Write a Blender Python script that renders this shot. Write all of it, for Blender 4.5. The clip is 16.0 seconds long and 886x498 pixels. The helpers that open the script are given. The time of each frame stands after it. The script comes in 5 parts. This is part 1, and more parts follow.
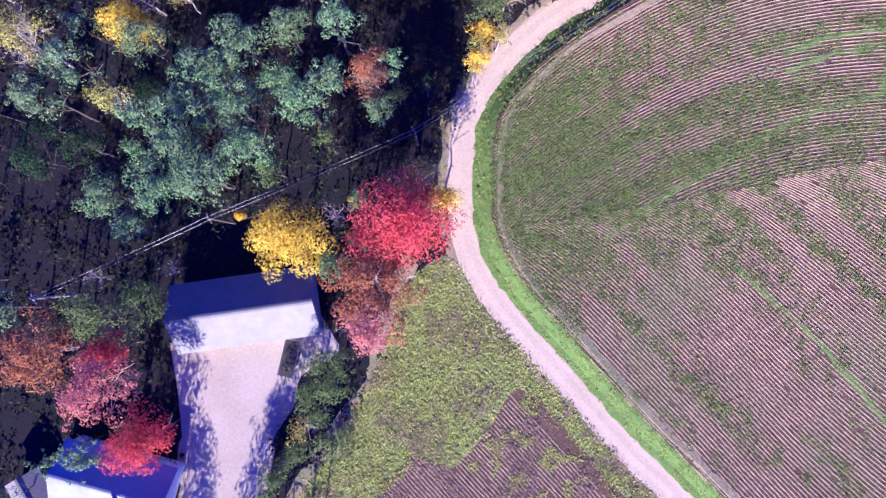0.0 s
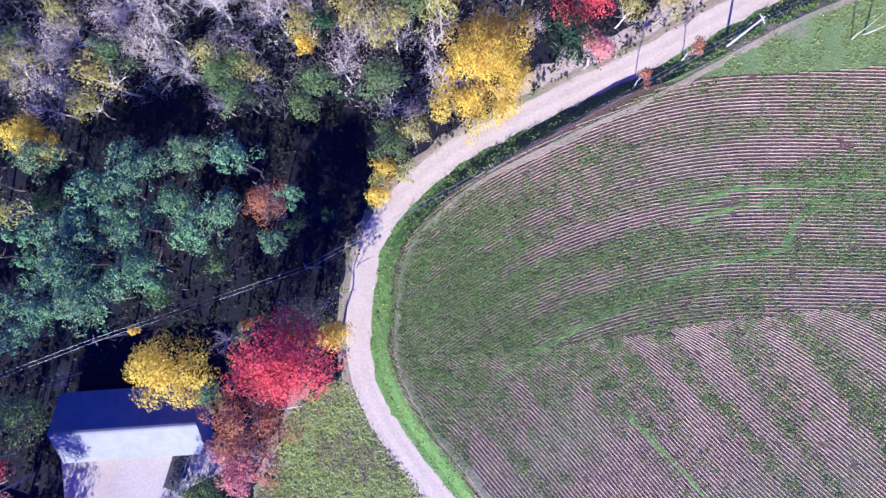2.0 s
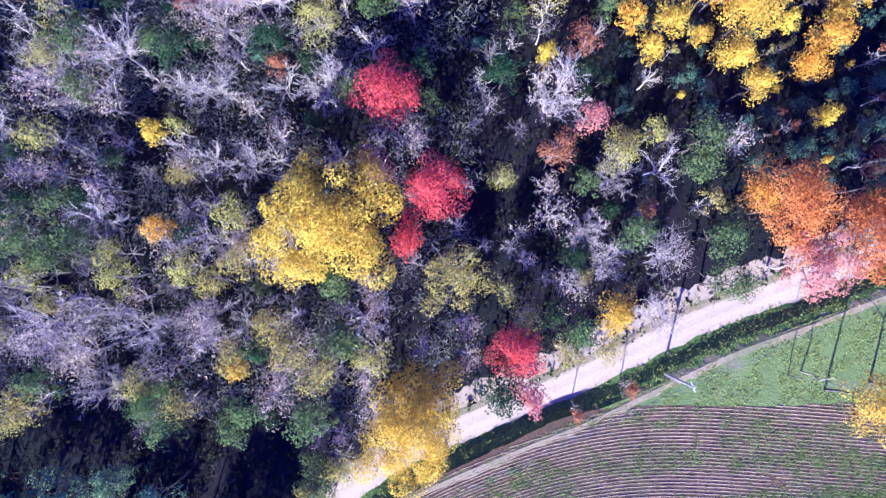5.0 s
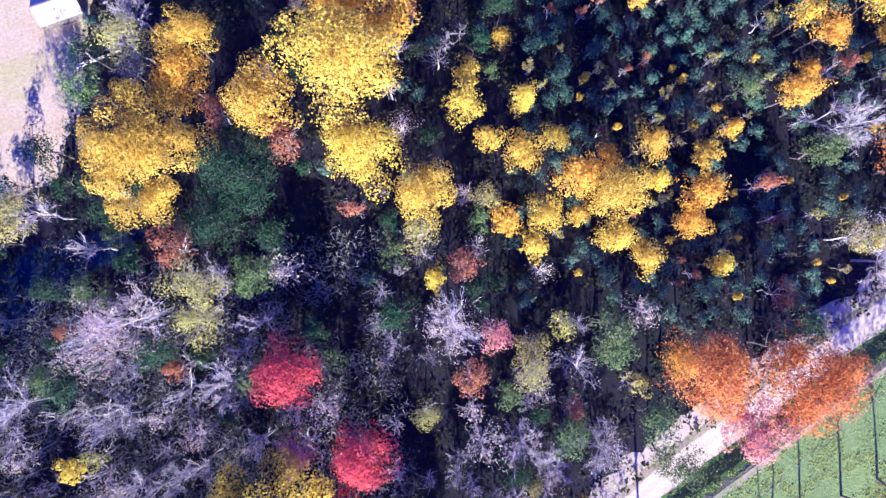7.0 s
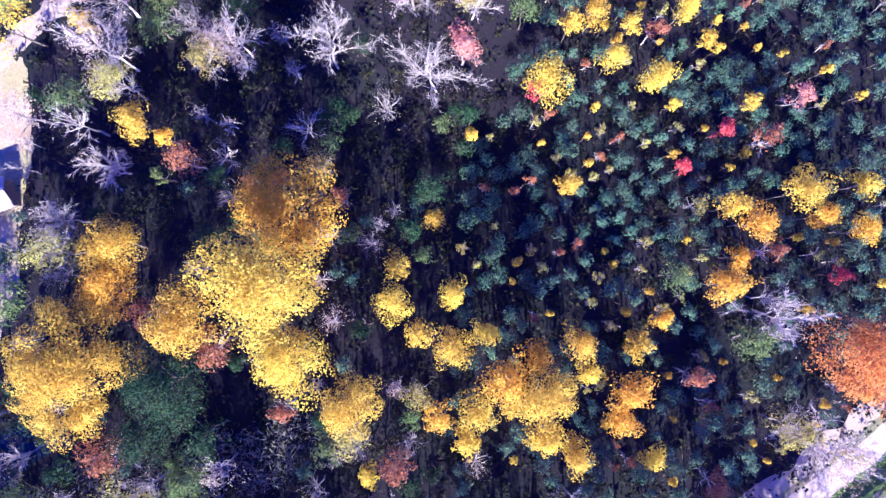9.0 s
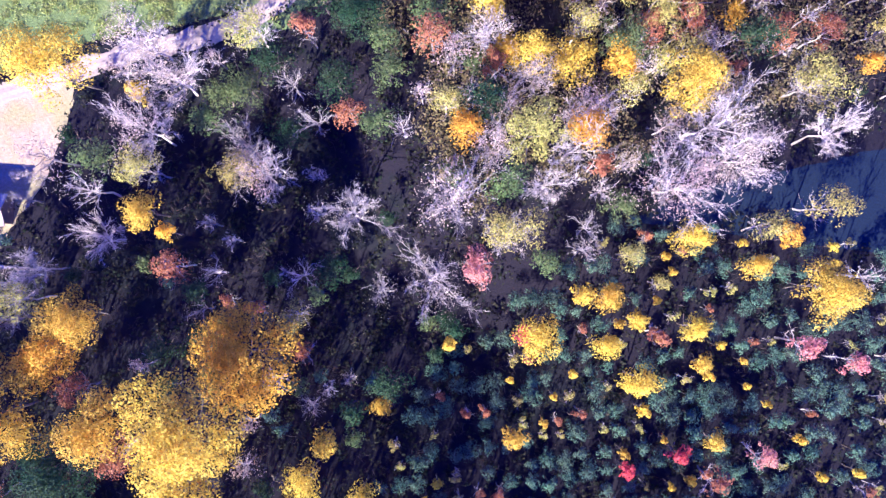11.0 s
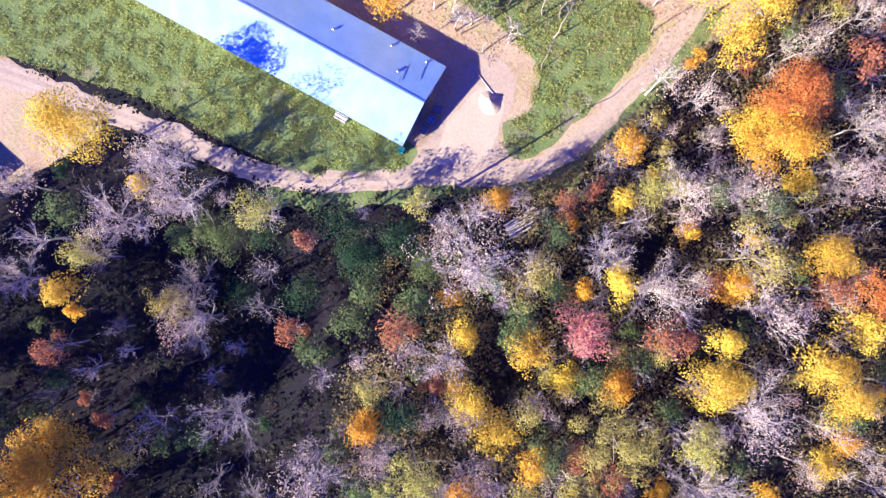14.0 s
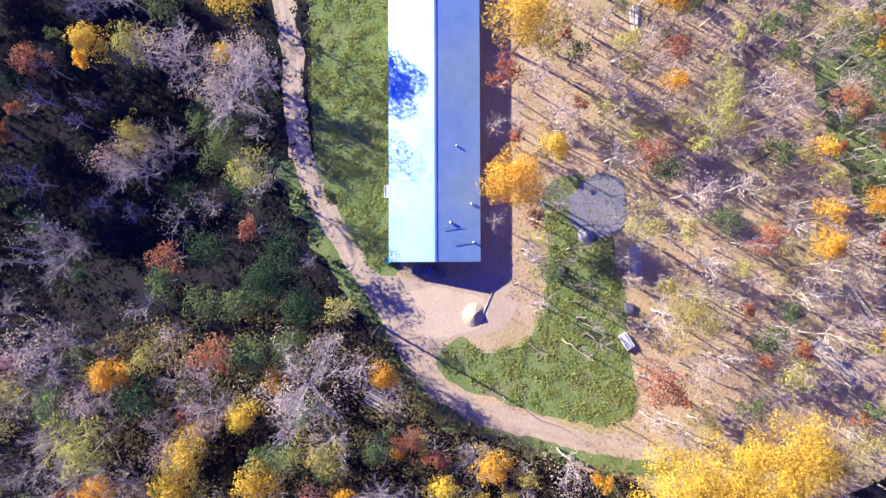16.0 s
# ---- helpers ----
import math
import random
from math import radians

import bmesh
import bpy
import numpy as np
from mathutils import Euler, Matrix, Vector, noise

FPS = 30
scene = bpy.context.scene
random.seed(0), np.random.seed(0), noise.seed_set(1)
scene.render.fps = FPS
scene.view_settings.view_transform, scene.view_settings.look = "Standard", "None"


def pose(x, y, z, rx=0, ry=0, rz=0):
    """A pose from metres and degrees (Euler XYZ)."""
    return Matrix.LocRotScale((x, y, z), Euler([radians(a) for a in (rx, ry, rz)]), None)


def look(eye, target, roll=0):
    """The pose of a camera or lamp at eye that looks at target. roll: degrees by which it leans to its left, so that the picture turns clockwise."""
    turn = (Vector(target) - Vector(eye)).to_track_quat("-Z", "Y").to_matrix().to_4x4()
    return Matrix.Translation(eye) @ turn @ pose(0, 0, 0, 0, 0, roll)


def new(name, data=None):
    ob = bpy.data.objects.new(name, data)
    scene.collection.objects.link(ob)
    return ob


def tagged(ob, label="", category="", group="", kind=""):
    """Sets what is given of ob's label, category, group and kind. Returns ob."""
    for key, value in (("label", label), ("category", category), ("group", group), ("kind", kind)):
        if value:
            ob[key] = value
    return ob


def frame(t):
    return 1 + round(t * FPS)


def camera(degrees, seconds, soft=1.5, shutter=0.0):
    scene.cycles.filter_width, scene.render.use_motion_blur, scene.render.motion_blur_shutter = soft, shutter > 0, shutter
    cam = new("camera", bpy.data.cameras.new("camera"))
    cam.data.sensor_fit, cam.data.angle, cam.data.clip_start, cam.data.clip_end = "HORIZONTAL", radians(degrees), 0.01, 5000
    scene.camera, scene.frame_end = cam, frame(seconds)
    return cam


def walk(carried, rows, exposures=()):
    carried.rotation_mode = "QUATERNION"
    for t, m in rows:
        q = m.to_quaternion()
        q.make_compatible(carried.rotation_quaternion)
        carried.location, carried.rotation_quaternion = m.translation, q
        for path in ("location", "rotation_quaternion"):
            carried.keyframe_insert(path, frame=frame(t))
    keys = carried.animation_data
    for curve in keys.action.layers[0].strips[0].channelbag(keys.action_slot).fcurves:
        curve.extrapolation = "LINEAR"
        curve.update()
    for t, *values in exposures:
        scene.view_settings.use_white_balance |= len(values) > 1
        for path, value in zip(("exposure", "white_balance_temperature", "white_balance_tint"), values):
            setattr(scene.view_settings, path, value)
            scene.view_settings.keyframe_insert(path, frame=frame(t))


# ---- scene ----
# ------------------------------------------------------------------ camera
cam = camera(74.40, 16.0)
PATH = [
    (0.0, 0.00, 0.00, 78.32, -0.00, 1.26, 0.40),
    (0.5, 4.49, 3.31, 78.36, 2.52, 1.23, 0.31),
    (1.0, 8.05, 7.32, 78.40, 2.61, 1.24, 0.29),
    (1.5, 10.83, 12.01, 78.58, 2.68, 1.30, 0.29),
    (2.0, 12.86, 17.45, 78.76, 4.00, 1.30, 0.31),
    (2.5, 14.05, 23.45, 78.84, 5.85, 1.30, 0.29),
    (3.0, 14.37, 29.87, 78.98, 6.22, 1.31, 0.20),
    (3.2, 14.43, 32.59, 79.02, 6.26, 1.32, 0.19),
    (5.3, 18.30, 64.20, 79.56, 7.25, 1.92, -0.22),
    (5.5, 19.47, 67.60, 79.57, 7.12, 1.92, -0.22),
    (6.0, 22.55, 75.92, 79.32, 7.01, 1.79, -0.24),
    (6.5, 25.28, 83.38, 79.47, 2.94, 1.72, -0.19),
    (7.0, 27.98, 89.76, 79.42, -9.16, 1.62, -0.16),
    (7.5, 31.60, 95.41, 79.64, -11.76, 1.53, -0.20),
    (8.0, 35.03, 101.06, 79.69, -11.92, 1.43, -0.10),
    (8.5, 38.13, 106.98, 79.94, -11.98, 1.39, -0.06),
    (9.0, 40.93, 113.11, 80.10, -10.37, 1.34, -0.08),
    (9.5, 43.12, 119.71, 80.28, -2.31, 1.36, -0.19),
    (10.0, 44.27, 126.39, 80.45, 3.86, 1.35, -0.31),
    (10.2, 44.45, 129.08, 80.57, 5.73, 1.35, -0.31),
    (12.3, 42.55, 158.41, 80.68, 27.02, 0.72, 0.45),
    (12.5, 41.69, 160.79, 80.71, 28.83, 0.76, 0.41),
    (13.0, 39.22, 166.42, 80.90, 33.16, 0.87, 0.17),
    (13.5, 36.39, 171.89, 81.11, 36.67, 0.86, 0.07),
    (14.0, 32.72, 177.46, 81.23, 51.81, 0.86, -0.04),
    (14.5, 28.36, 182.21, 81.27, 70.70, 0.81, -0.18),
    (15.0, 23.74, 185.64, 81.30, 88.68, 0.88, -0.35),
    (15.5, 19.17, 187.59, 81.30, 102.44, 0.99, -0.53),
    (16.0, 14.77, 188.34, 81.18, 112.81, 1.07, -0.62),
]
EXPOSURE = [(0.0, 1.58, 4370, 24), (1.5, 1.56, 4100, 14), (3.0, 1.48, 3900, 8), (5.5, 1.84, 3960, 12), (7.0, 1.96, 4080, 13), (10.0, 2.22, 4200, 17),
            (12.5, 2.03, 4550, 18), (14.0, 1.8, 4660, 11), (16.0, 1.53, 4680, 5)]
walk(cam, [(t, pose(x, y, z, 0, 0, yaw) @ pose(0, 0, 0, tilt) @ pose(0, 0, 0, 0, lean))
           for t, x, y, z, yaw, tilt, lean in PATH], EXPOSURE)

# ------------------------------------------------------------------ light
SUN_ELEVATION, SHADE_HEADING = 25.0, 83.0
world = bpy.data.worlds.new("sky")
scene.world = world
world.use_nodes = True
wn = world.node_tree.nodes
sky = wn.new("ShaderNodeTexSky")
sky.sky_type = "NISHITA"
sky.sun_disc = False
sky.sun_elevation = radians(SUN_ELEVATION)
sky.sun_rotation = radians(90 - (SHADE_HEADING + 180))
sky.air_density, sky.dust_density, sky.ozone_density = 0.5, 0.0, 5.0
tint = wn.new("ShaderNodeMix")
tint.data_type, tint.blend_type = "RGBA", "MULTIPLY"
tint.inputs[0].default_value = 1.0
tint.inputs[7].default_value = (0.24, 0.29, 1.45, 1)
world.node_tree.links.new(sky.outputs[0], tint.inputs[6])
world.node_tree.links.new(tint.outputs[2], wn["Background"].inputs[0])
wn["Background"].inputs[1].default_value = 0.085
sun = new("sun", bpy.data.lights.new("sun", "SUN"))
sun.data.energy, sun.data.angle, sun.data.color = 5.0, radians(0.5), (1.0, 0.74, 0.45)
h = radians(SHADE_HEADING)
sun.matrix_world = look((0, 0, 60), (math.cos(h) * 100, math.sin(h) * 100, 60 - 100 * math.tan(radians(SUN_ELEVATION))))


# ------------------------------------------------------------------ materials
def base(name, rough=0.8):
    m = bpy.data.materials.new(name)
    m.use_nodes = True
    n = m.node_tree.nodes
    p = n["Principled BSDF"]
    p.inputs["Roughness"].default_value = rough
    p.inputs["Specular IOR Level"].default_value = 0.25
    return m, n, m.node_tree.links, p


def ramp(n, links, fac, stops):
    r = n.new("ShaderNodeValToRGB")
    e = r.color_ramp.elements
    while len(e) < len(stops):
        e.new(0.5)
    for k, (pos, col) in zip(e, stops):
        k.position, k.color = pos, (*col, 1)
    links.new(fac, r.inputs[0])
    return r.outputs[0]


def mix(n, links, fac, a, b, mode="MIX"):
    x = n.new("ShaderNodeMix")
    x.data_type, x.blend_type = "RGBA", mode
    for sock, v in ((x.inputs[0], fac), (x.inputs[6], a), (x.inputs[7], b)):
        if isinstance(v, (int, float)):
            sock.default_value = v
        elif isinstance(v, tuple):
            sock.default_value = (*v, 1)
        else:
            links.new(v, sock)
    return x.outputs[2]


def noise_tex(n, links, scale, detail=4.0, stretch=None, turn=0.0, rough=0.6):
    g = n.new("ShaderNodeNewGeometry")
    t = n.new("ShaderNodeTexNoise")
    t.inputs["Scale"].default_value, t.inputs["Detail"].default_value = scale, detail
    t.inputs["Roughness"].default_value = rough
    if stretch:
        mp = n.new("ShaderNodeMapping")
        mp.inputs["Scale"].default_value = stretch
        mp.inputs["Rotation"].default_value = (0, 0, radians(turn))
        links.new(g.outputs["Position"], mp.inputs[0])
        links.new(mp.outputs[0], t.inputs["Vector"])
    else:
        links.new(g.outputs["Position"], t.inputs["Vector"])
    return t.outputs[0]


def bump(n, links, p, height, strength, distance):
    b = n.new("ShaderNodeBump")
    b.inputs["Strength"].default_value, b.inputs["Distance"].default_value = strength, distance
    links.new(height, b.inputs["Height"])
    links.new(b.outputs[0], p.inputs["Normal"])


def ground_mat(name, coarse, fine, patch=None, s1=0.12, s2=2.5, strength=0.6, dist=0.15, patch_scale=0.06, patch_at=(0.5, 0.58), stretch=None, turn=0.0):
    """Soil, grass or gravel: large stains, fine grain and relief."""
    m, n, links, p = base(name, 0.95)
    a = noise_tex(n, links, s1, 5, stretch, turn)
    b = noise_tex(n, links, s2, 6, None, 0, 0.75)
    c = ramp(n, links, a, coarse)
    d = ramp(n, links, b, fine)
    col = mix(n, links, 0.55, c, d)
    if patch:
        k = noise_tex(n, links, patch_scale, 6, None, 0, 0.65)
        f = ramp(n, links, k, [(patch_at[0], (0, 0, 0)), (patch_at[1], (1, 1, 1))])
        col = mix(n, links, f, col, mix(n, links, 0.5, patch, d))
    links.new(col, p.inputs["Base Color"])
    bump(n, links, p, b, strength, dist)
    return m


def leaf_mat(name, colours, through_light=0.4):
    """Autumn leaves: each leaf and each tree has its own tone."""
    m, n, links, p = base(name, 0.7)
    p.inputs["Specular IOR Level"].default_value = 0.2
    g = n.new("ShaderNodeNewGeometry")
    k = len(colours)
    col = ramp(n, links, g.outputs["Random Per Island"], [(i / max(1, k - 1), c) for i, c in enumerate(colours)])
    col = mix(n, links, 0.45, col, tuple(sum(c[i] for c in colours) / k for i in range(3)))
    o = n.new("ShaderNodeObjectInfo")
    tone = ramp(n, links, o.outputs["Random"], [(0.0, (0.9, 0.82, 0.8)), (0.5, (1, 1, 1)), (1.0, (1.05, 1.12, 1.0))])
    big = noise_tex(n, links, 0.9, 2)
    tone2 = ramp(n, links, big, [(0.3, (0.72, 0.70, 0.72)), (0.7, (1.22, 1.22, 1.15))])
    col = mix(n, links, 1.0, mix(n, links, 1.0, col, tone, "MULTIPLY"), tone2, "MULTIPLY")
    patchy = ramp(n, links, noise_tex(n, links, 0.45, 3), [(0.42, (0, 0, 0)), (0.66, (0.25, 0.25, 0.25))])
    other = tuple(a * 0.5 + b * 0.5 for a, b in zip(colours[0], (0.24, 0.17, 0.08)))
    col = mix(n, links, patchy, col, other)
    links.new(col, p.inputs["Base Color"])
    tr = n.new("ShaderNodeBsdfTranslucent")
    links.new(col, tr.inputs[0])
    mx = n.new("ShaderNodeMixShader")
    mx.inputs[0].default_value = through_light
    links.new(p.outputs[0], mx.inputs[1])
    links.new(tr.outputs[0], mx.inputs[2])
    links.new(mx.outputs[0], n["Material Output"].inputs[0])
    return m


def bark_mat(name, a, b):
    m, n, links, p = base(name, 0.9)
    k = noise_tex(n, links, 3.0, 5)
    o = n.new("ShaderNodeObjectInfo")
    tone = ramp(n, links, o.outputs["Random"], [(0.0, (0.6, 0.58, 0.58)), (0.6, (0.95, 0.92, 0.9)), (1.0, (1.1, 1.05, 1.0))])
    links.new(mix(n, links, 1.0, ramp(n, links, k, [(0.35, a), (0.65, b)]), tone, "MULTIPLY"), p.inputs["Base Color"])
    bump(n, links, p, k, 0.5, 0.05)
    return m


def metal_mat(name, a, b, rough=0.4, metallic=0.6, s=0.5):
    """Painted or galvanised sheet with stains."""
    m, n, links, p = base(name, rough)
    p.inputs["Metallic"].default_value = metallic
    k = noise_tex(n, links, s, 6, None, 0, 0.7)
    links.new(ramp(n, links, k, [(0.35, a), (0.7, b)]), p.inputs["Base Color"])
    bump(n, links, p, noise_tex(n, links, 6.0, 3), 0.15, 0.02)
    return m


def plain(name, col, rough=0.6, metallic=0.0, other=None, s=4.0):
    m, n, links, p = base(name, rough)
    p.inputs["Metallic"].default_value = metallic
    k = noise_tex(n, links, s, 4)
    dark = other or tuple(c * 0.7 for c in col)
    links.new(ramp(n, links, k, [(0.3, dark), (0.7, col)]), p.inputs["Base Color"])
    return m


# Near-black bluish litter: the shade under the trees is put into its colour.
M_SHADED_LITTER = ground_mat("forest_litter_shade_dark", [(0.3, (0.010, 0.008, 0.015)), (0.6, (0.017, 0.013, 0.020)), (0.8, (0.012, 0.015, 0.016))],
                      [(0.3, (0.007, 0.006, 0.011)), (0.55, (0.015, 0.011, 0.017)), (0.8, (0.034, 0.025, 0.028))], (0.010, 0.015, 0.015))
M_TRACK = ground_mat("farm_track_dirt", [(0.3, (0.42, 0.32, 0.21)), (0.7, (0.56, 0.44, 0.31))], [(0.3, (0.29, 0.22, 0.15)), (0.6, (0.51, 0.40, 0.28)), (0.85, (0.66, 0.55, 0.42))], (0.26, 0.23, 0.11),
                     s1=0.25, strength=0.5, dist=0.08, patch_scale=0.2, patch_at=(0.56, 0.7))
M_ROAD = ground_mat("dirt_road", [(0.3, (0.51, 0.395, 0.26)), (0.7, (0.66, 0.525, 0.36))], [(0.3, (0.36, 0.275, 0.18)), (0.6, (0.60, 0.475, 0.33)), (0.85, (0.76, 0.635, 0.47))],
                    s1=0.25, strength=0.35, dist=0.06)
M_VERGE = ground_mat("verge_grass", [(0.3, (0.10, 0.17, 0.035)), (0.7, (0.21, 0.30, 0.06))], [(0.3, (0.05, 0.09, 0.02)), (0.6, (0.16, 0.25, 0.05)), (0.85, (0.36, 0.36, 0.16))], s1=0.3)
M_DRYGRASS = ground_mat("dry_grass", [(0.3, (0.26, 0.19, 0.10)), (0.7, (0.42, 0.33, 0.21))], [(0.3, (0.16, 0.13, 0.07)), (0.6, (0.36, 0.29, 0.18)), (0.85, (0.52, 0.44, 0.32))], (0.16, 0.19, 0.07), s1=0.3)
M_FIELD = ground_mat("field_soil", [(0.3, (0.070, 0.042, 0.030)), (0.7, (0.17, 0.098, 0.058))], [(0.3, (0.035, 0.022, 0.019)), (0.55, (0.13, 0.08, 0.054)), (0.85, (0.40, 0.30, 0.20))],
                     (0.12, 0.14, 0.05), s1=0.18, patch_scale=0.05, patch_at=(0.50, 0.70))
M_STUBBLE = ground_mat("crop_stubble", [(0.3, (0.34, 0.235, 0.13)), (0.7, (0.54, 0.40, 0.23))], [(0.3, (0.20, 0.135, 0.08)), (0.6, (0.48, 0.36, 0.22)), (0.85, (0.66, 0.53, 0.39))],
                       (0.25, 0.25, 0.09), s1=0.18, patch_scale=0.05, patch_at=(0.50, 0.66), strength=0.8)
M_MEADOW = ground_mat("meadow_grass", [(0.3, (0.22, 0.26, 0.08)), (0.7, (0.36, 0.38, 0.13))], [(0.3, (0.08, 0.10, 0.03)), (0.6, (0.26, 0.28, 0.10)), (0.85, (0.42, 0.40, 0.22))],
                      (0.44, 0.34, 0.27), s1=0.15, patch_scale=0.13, patch_at=(0.53, 0.64), strength=0.9)
M_LAWN = ground_mat("lawn_grass", [(0.3, (0.16, 0.23, 0.05)), (0.7, (0.30, 0.37, 0.09))], [(0.3, (0.07, 0.10, 0.03)), (0.6, (0.18, 0.22, 0.08)), (0.85, (0.34, 0.35, 0.17))],
                    (0.36, 0.27, 0.18), s1=0.2, patch_scale=0.1, patch_at=(0.56, 0.68), strength=0.9)
M_YARD = ground_mat("gravel_yard", [(0.3, (0.38, 0.29, 0.22)), (0.7, (0.56, 0.47, 0.39))], [(0.3, (0.34, 0.27, 0.21)), (0.6, (0.52, 0.44, 0.36)), (0.85, (0.66, 0.58, 0.50))], (0.44, 0.31, 0.20), s1=0.16, strength=0.3, dist=0.05)
M_CLEARING = ground_mat("cleared_ground", [(0.3, (0.42, 0.27, 0.14)), (0.55, (0.56, 0.42, 0.26)), (0.75, (0.66, 0.47, 0.29))], [(0.3, (0.20, 0.145, 0.08)), (0.6, (0.54, 0.41, 0.24)), (0.85, (0.76, 0.62, 0.42))],
                        (0.40, 0.37, 0.11), s1=0.2, patch_scale=0.09, patch_at=(0.50, 0.62))
M_STONE = ground_mat("grey_stone", [(0.3, (0.26, 0.25, 0.25)), (0.7, (0.38, 0.37, 0.36))], [(0.3, (0.20, 0.19, 0.19)), (0.6, (0.36, 0.35, 0.34)), (0.85, (0.5, 0.48, 0.46))], s1=0.4, strength=0.5, dist=0.06)
M_SLAB = ground_mat("dark_concrete", [(0.3, (0.17, 0.17, 0.19)), (0.7, (0.27, 0.26, 0.28))], [(0.3, (0.13, 0.13, 0.15)), (0.6, (0.24, 0.23, 0.25)), (0.85, (0.34, 0.32, 0.33))], s1=0.5, strength=0.4, dist=0.05)
M_WATER = plain("creek_water", (0.02, 0.03, 0.05), 0.12, other=(0.015, 0.02, 0.03))
# White sheet coloured blue: the sky's reflection on the shaded slope is painted in.
M_ROOF_SKYTINT = metal_mat("sky_tinted_white_roof_sheet", (0.38, 0.57, 0.66), (0.50, 0.68, 0.75), 0.35, 0.4, 0.35)
M_ROOF_GREY = metal_mat("grey_roof_sheet", (0.30, 0.31, 0.34), (0.42, 0.43, 0.46), 0.4, 0.3, 0.3)
M_ROOF_OLD = metal_mat("weathered_roof_sheet", (0.175, 0.165, 0.165), (0.235, 0.22, 0.215), 0.55, 0.0, 0.5)
M_TANROOF = plain("tan_roof", (0.52, 0.42, 0.33), 0.7)
M_WALL_WHITE = plain("white_siding", (0.7, 0.7, 0.68), 0.6)
M_WALL_GREY = plain("grey_boards", (0.32, 0.29, 0.26), 0.8)
M_DARKWOOD = plain("weathered_wood", (0.20, 0.16, 0.13), 0.85)
# Shade over the trailer is put into the dark colour of its deck.
M_SHADE_DECK = plain("deck_boards_shade_dark", (0.07, 0.06, 0.055), 0.85)
M_PALEWOOD = plain("pale_wood", (0.62, 0.55, 0.48), 0.8)
M_STEEL = plain("galvanised_steel", (0.5, 0.5, 0.52), 0.35, 0.8)
M_BLACK = plain("black_rubber", (0.03, 0.03, 0.035), 0.7)
M_WIRE = plain("wire", (0.42, 0.40, 0.42), 0.5, 0.5)
M_BARK = bark_mat("bark", (0.10, 0.08, 0.065), (0.22, 0.18, 0.15))
M_PALEBARK = bark_mat("pale_bark", (0.42, 0.37, 0.31), (0.74, 0.67, 0.57))
M_GREYBARK = bark_mat("grey_bark", (0.26, 0.22, 0.18), (0.46, 0.40, 0.33))
LEAF = {
    "yellow": leaf_mat("yellow_leaves", [(0.66, 0.40, 0.02), (0.82, 0.58, 0.03), (0.90, 0.70, 0.06), (0.80, 0.66, 0.10)]),
    "gold": leaf_mat("golden_leaves", [(0.70, 0.36, 0.02), (0.88, 0.53, 0.03), (0.93, 0.65, 0.05), (0.84, 0.44, 0.03)]),
    "orange": leaf_mat("orange_leaves", [(0.56, 0.18, 0.03), (0.76, 0.28, 0.05), (0.84, 0.42, 0.09), (0.64, 0.18, 0.05)]),
    "red": leaf_mat("red_leaves", [(0.52, 0.04, 0.05), (0.78, 0.085, 0.10), (0.86, 0.17, 0.17), (0.62, 0.06, 0.07), (0.70, 0.16, 0.14)]),
    "rust": leaf_mat("rust_leaves", [(0.28, 0.09, 0.04), (0.45, 0.17, 0.07), (0.56, 0.27, 0.12), (0.34, 0.12, 0.08)]),
    "rose": leaf_mat("rose_leaves", [(0.54, 0.17, 0.14), (0.74, 0.31, 0.24), (0.80, 0.42, 0.34), (0.62, 0.20, 0.18)]),
    "pinkbare": leaf_mat("faded_leaves", [(0.52, 0.40, 0.32), (0.70, 0.56, 0.46), (0.80, 0.66, 0.52), (0.66, 0.45, 0.36)]),
    "bare": leaf_mat("withered_leaves", [(0.40, 0.33, 0.28), (0.58, 0.49, 0.40), (0.50, 0.44, 0.26)]),
    "pale": leaf_mat("pale_olive_leaves", [(0.30, 0.32, 0.06), (0.50, 0.48, 0.09), (0.66, 0.58, 0.16), (0.60, 0.46, 0.10)]),
    "green": leaf_mat("green_leaves", [(0.07, 0.13, 0.04), (0.12, 0.20, 0.06), (0.20, 0.27, 0.09), (0.28, 0.30, 0.10)]),
    "dark": leaf_mat("dark_green_leaves", [(0.02, 0.05, 0.025), (0.035, 0.085, 0.035), (0.06, 0.12, 0.045)]),
    "pine": leaf_mat("pine_needles", [(0.02, 0.06, 0.034), (0.07, 0.17, 0.085), (0.25, 0.41, 0.20), (0.38, 0.48, 0.15)], 0.15),
    "young": leaf_mat("young_conifer_needles", [(0.05, 0.11, 0.08), (0.10, 0.18, 0.12), (0.17, 0.26, 0.15)], 0.15),
    "stem": leaf_mat("last_leaves", [(0.34, 0.28, 0.22), (0.50, 0.42, 0.32)]),
    # Undergrowth colours hold the deep shade of the wood, far darker than leaves.
    "brush": leaf_mat("undergrowth_leaves_shade_dark", [(0.008, 0.018, 0.012), (0.016, 0.03, 0.018), (0.026, 0.024, 0.018), (0.06, 0.045, 0.032), (0.018, 0.04, 0.02)]),
}


# ------------------------------------------------------------------ mesh helpers
def mesh_object(name, verts, faces, material, parent=None, label=""):
    me = bpy.data.meshes.new(name)
    me.from_pydata([tuple(v) for v in verts], [], [tuple(f) for f in faces])
    me.materials.append(material)
    me.update()
    ob = new(name, me)
    if parent:
        ob.parent = parent
    if label:
        tagged(ob, label)
    return ob


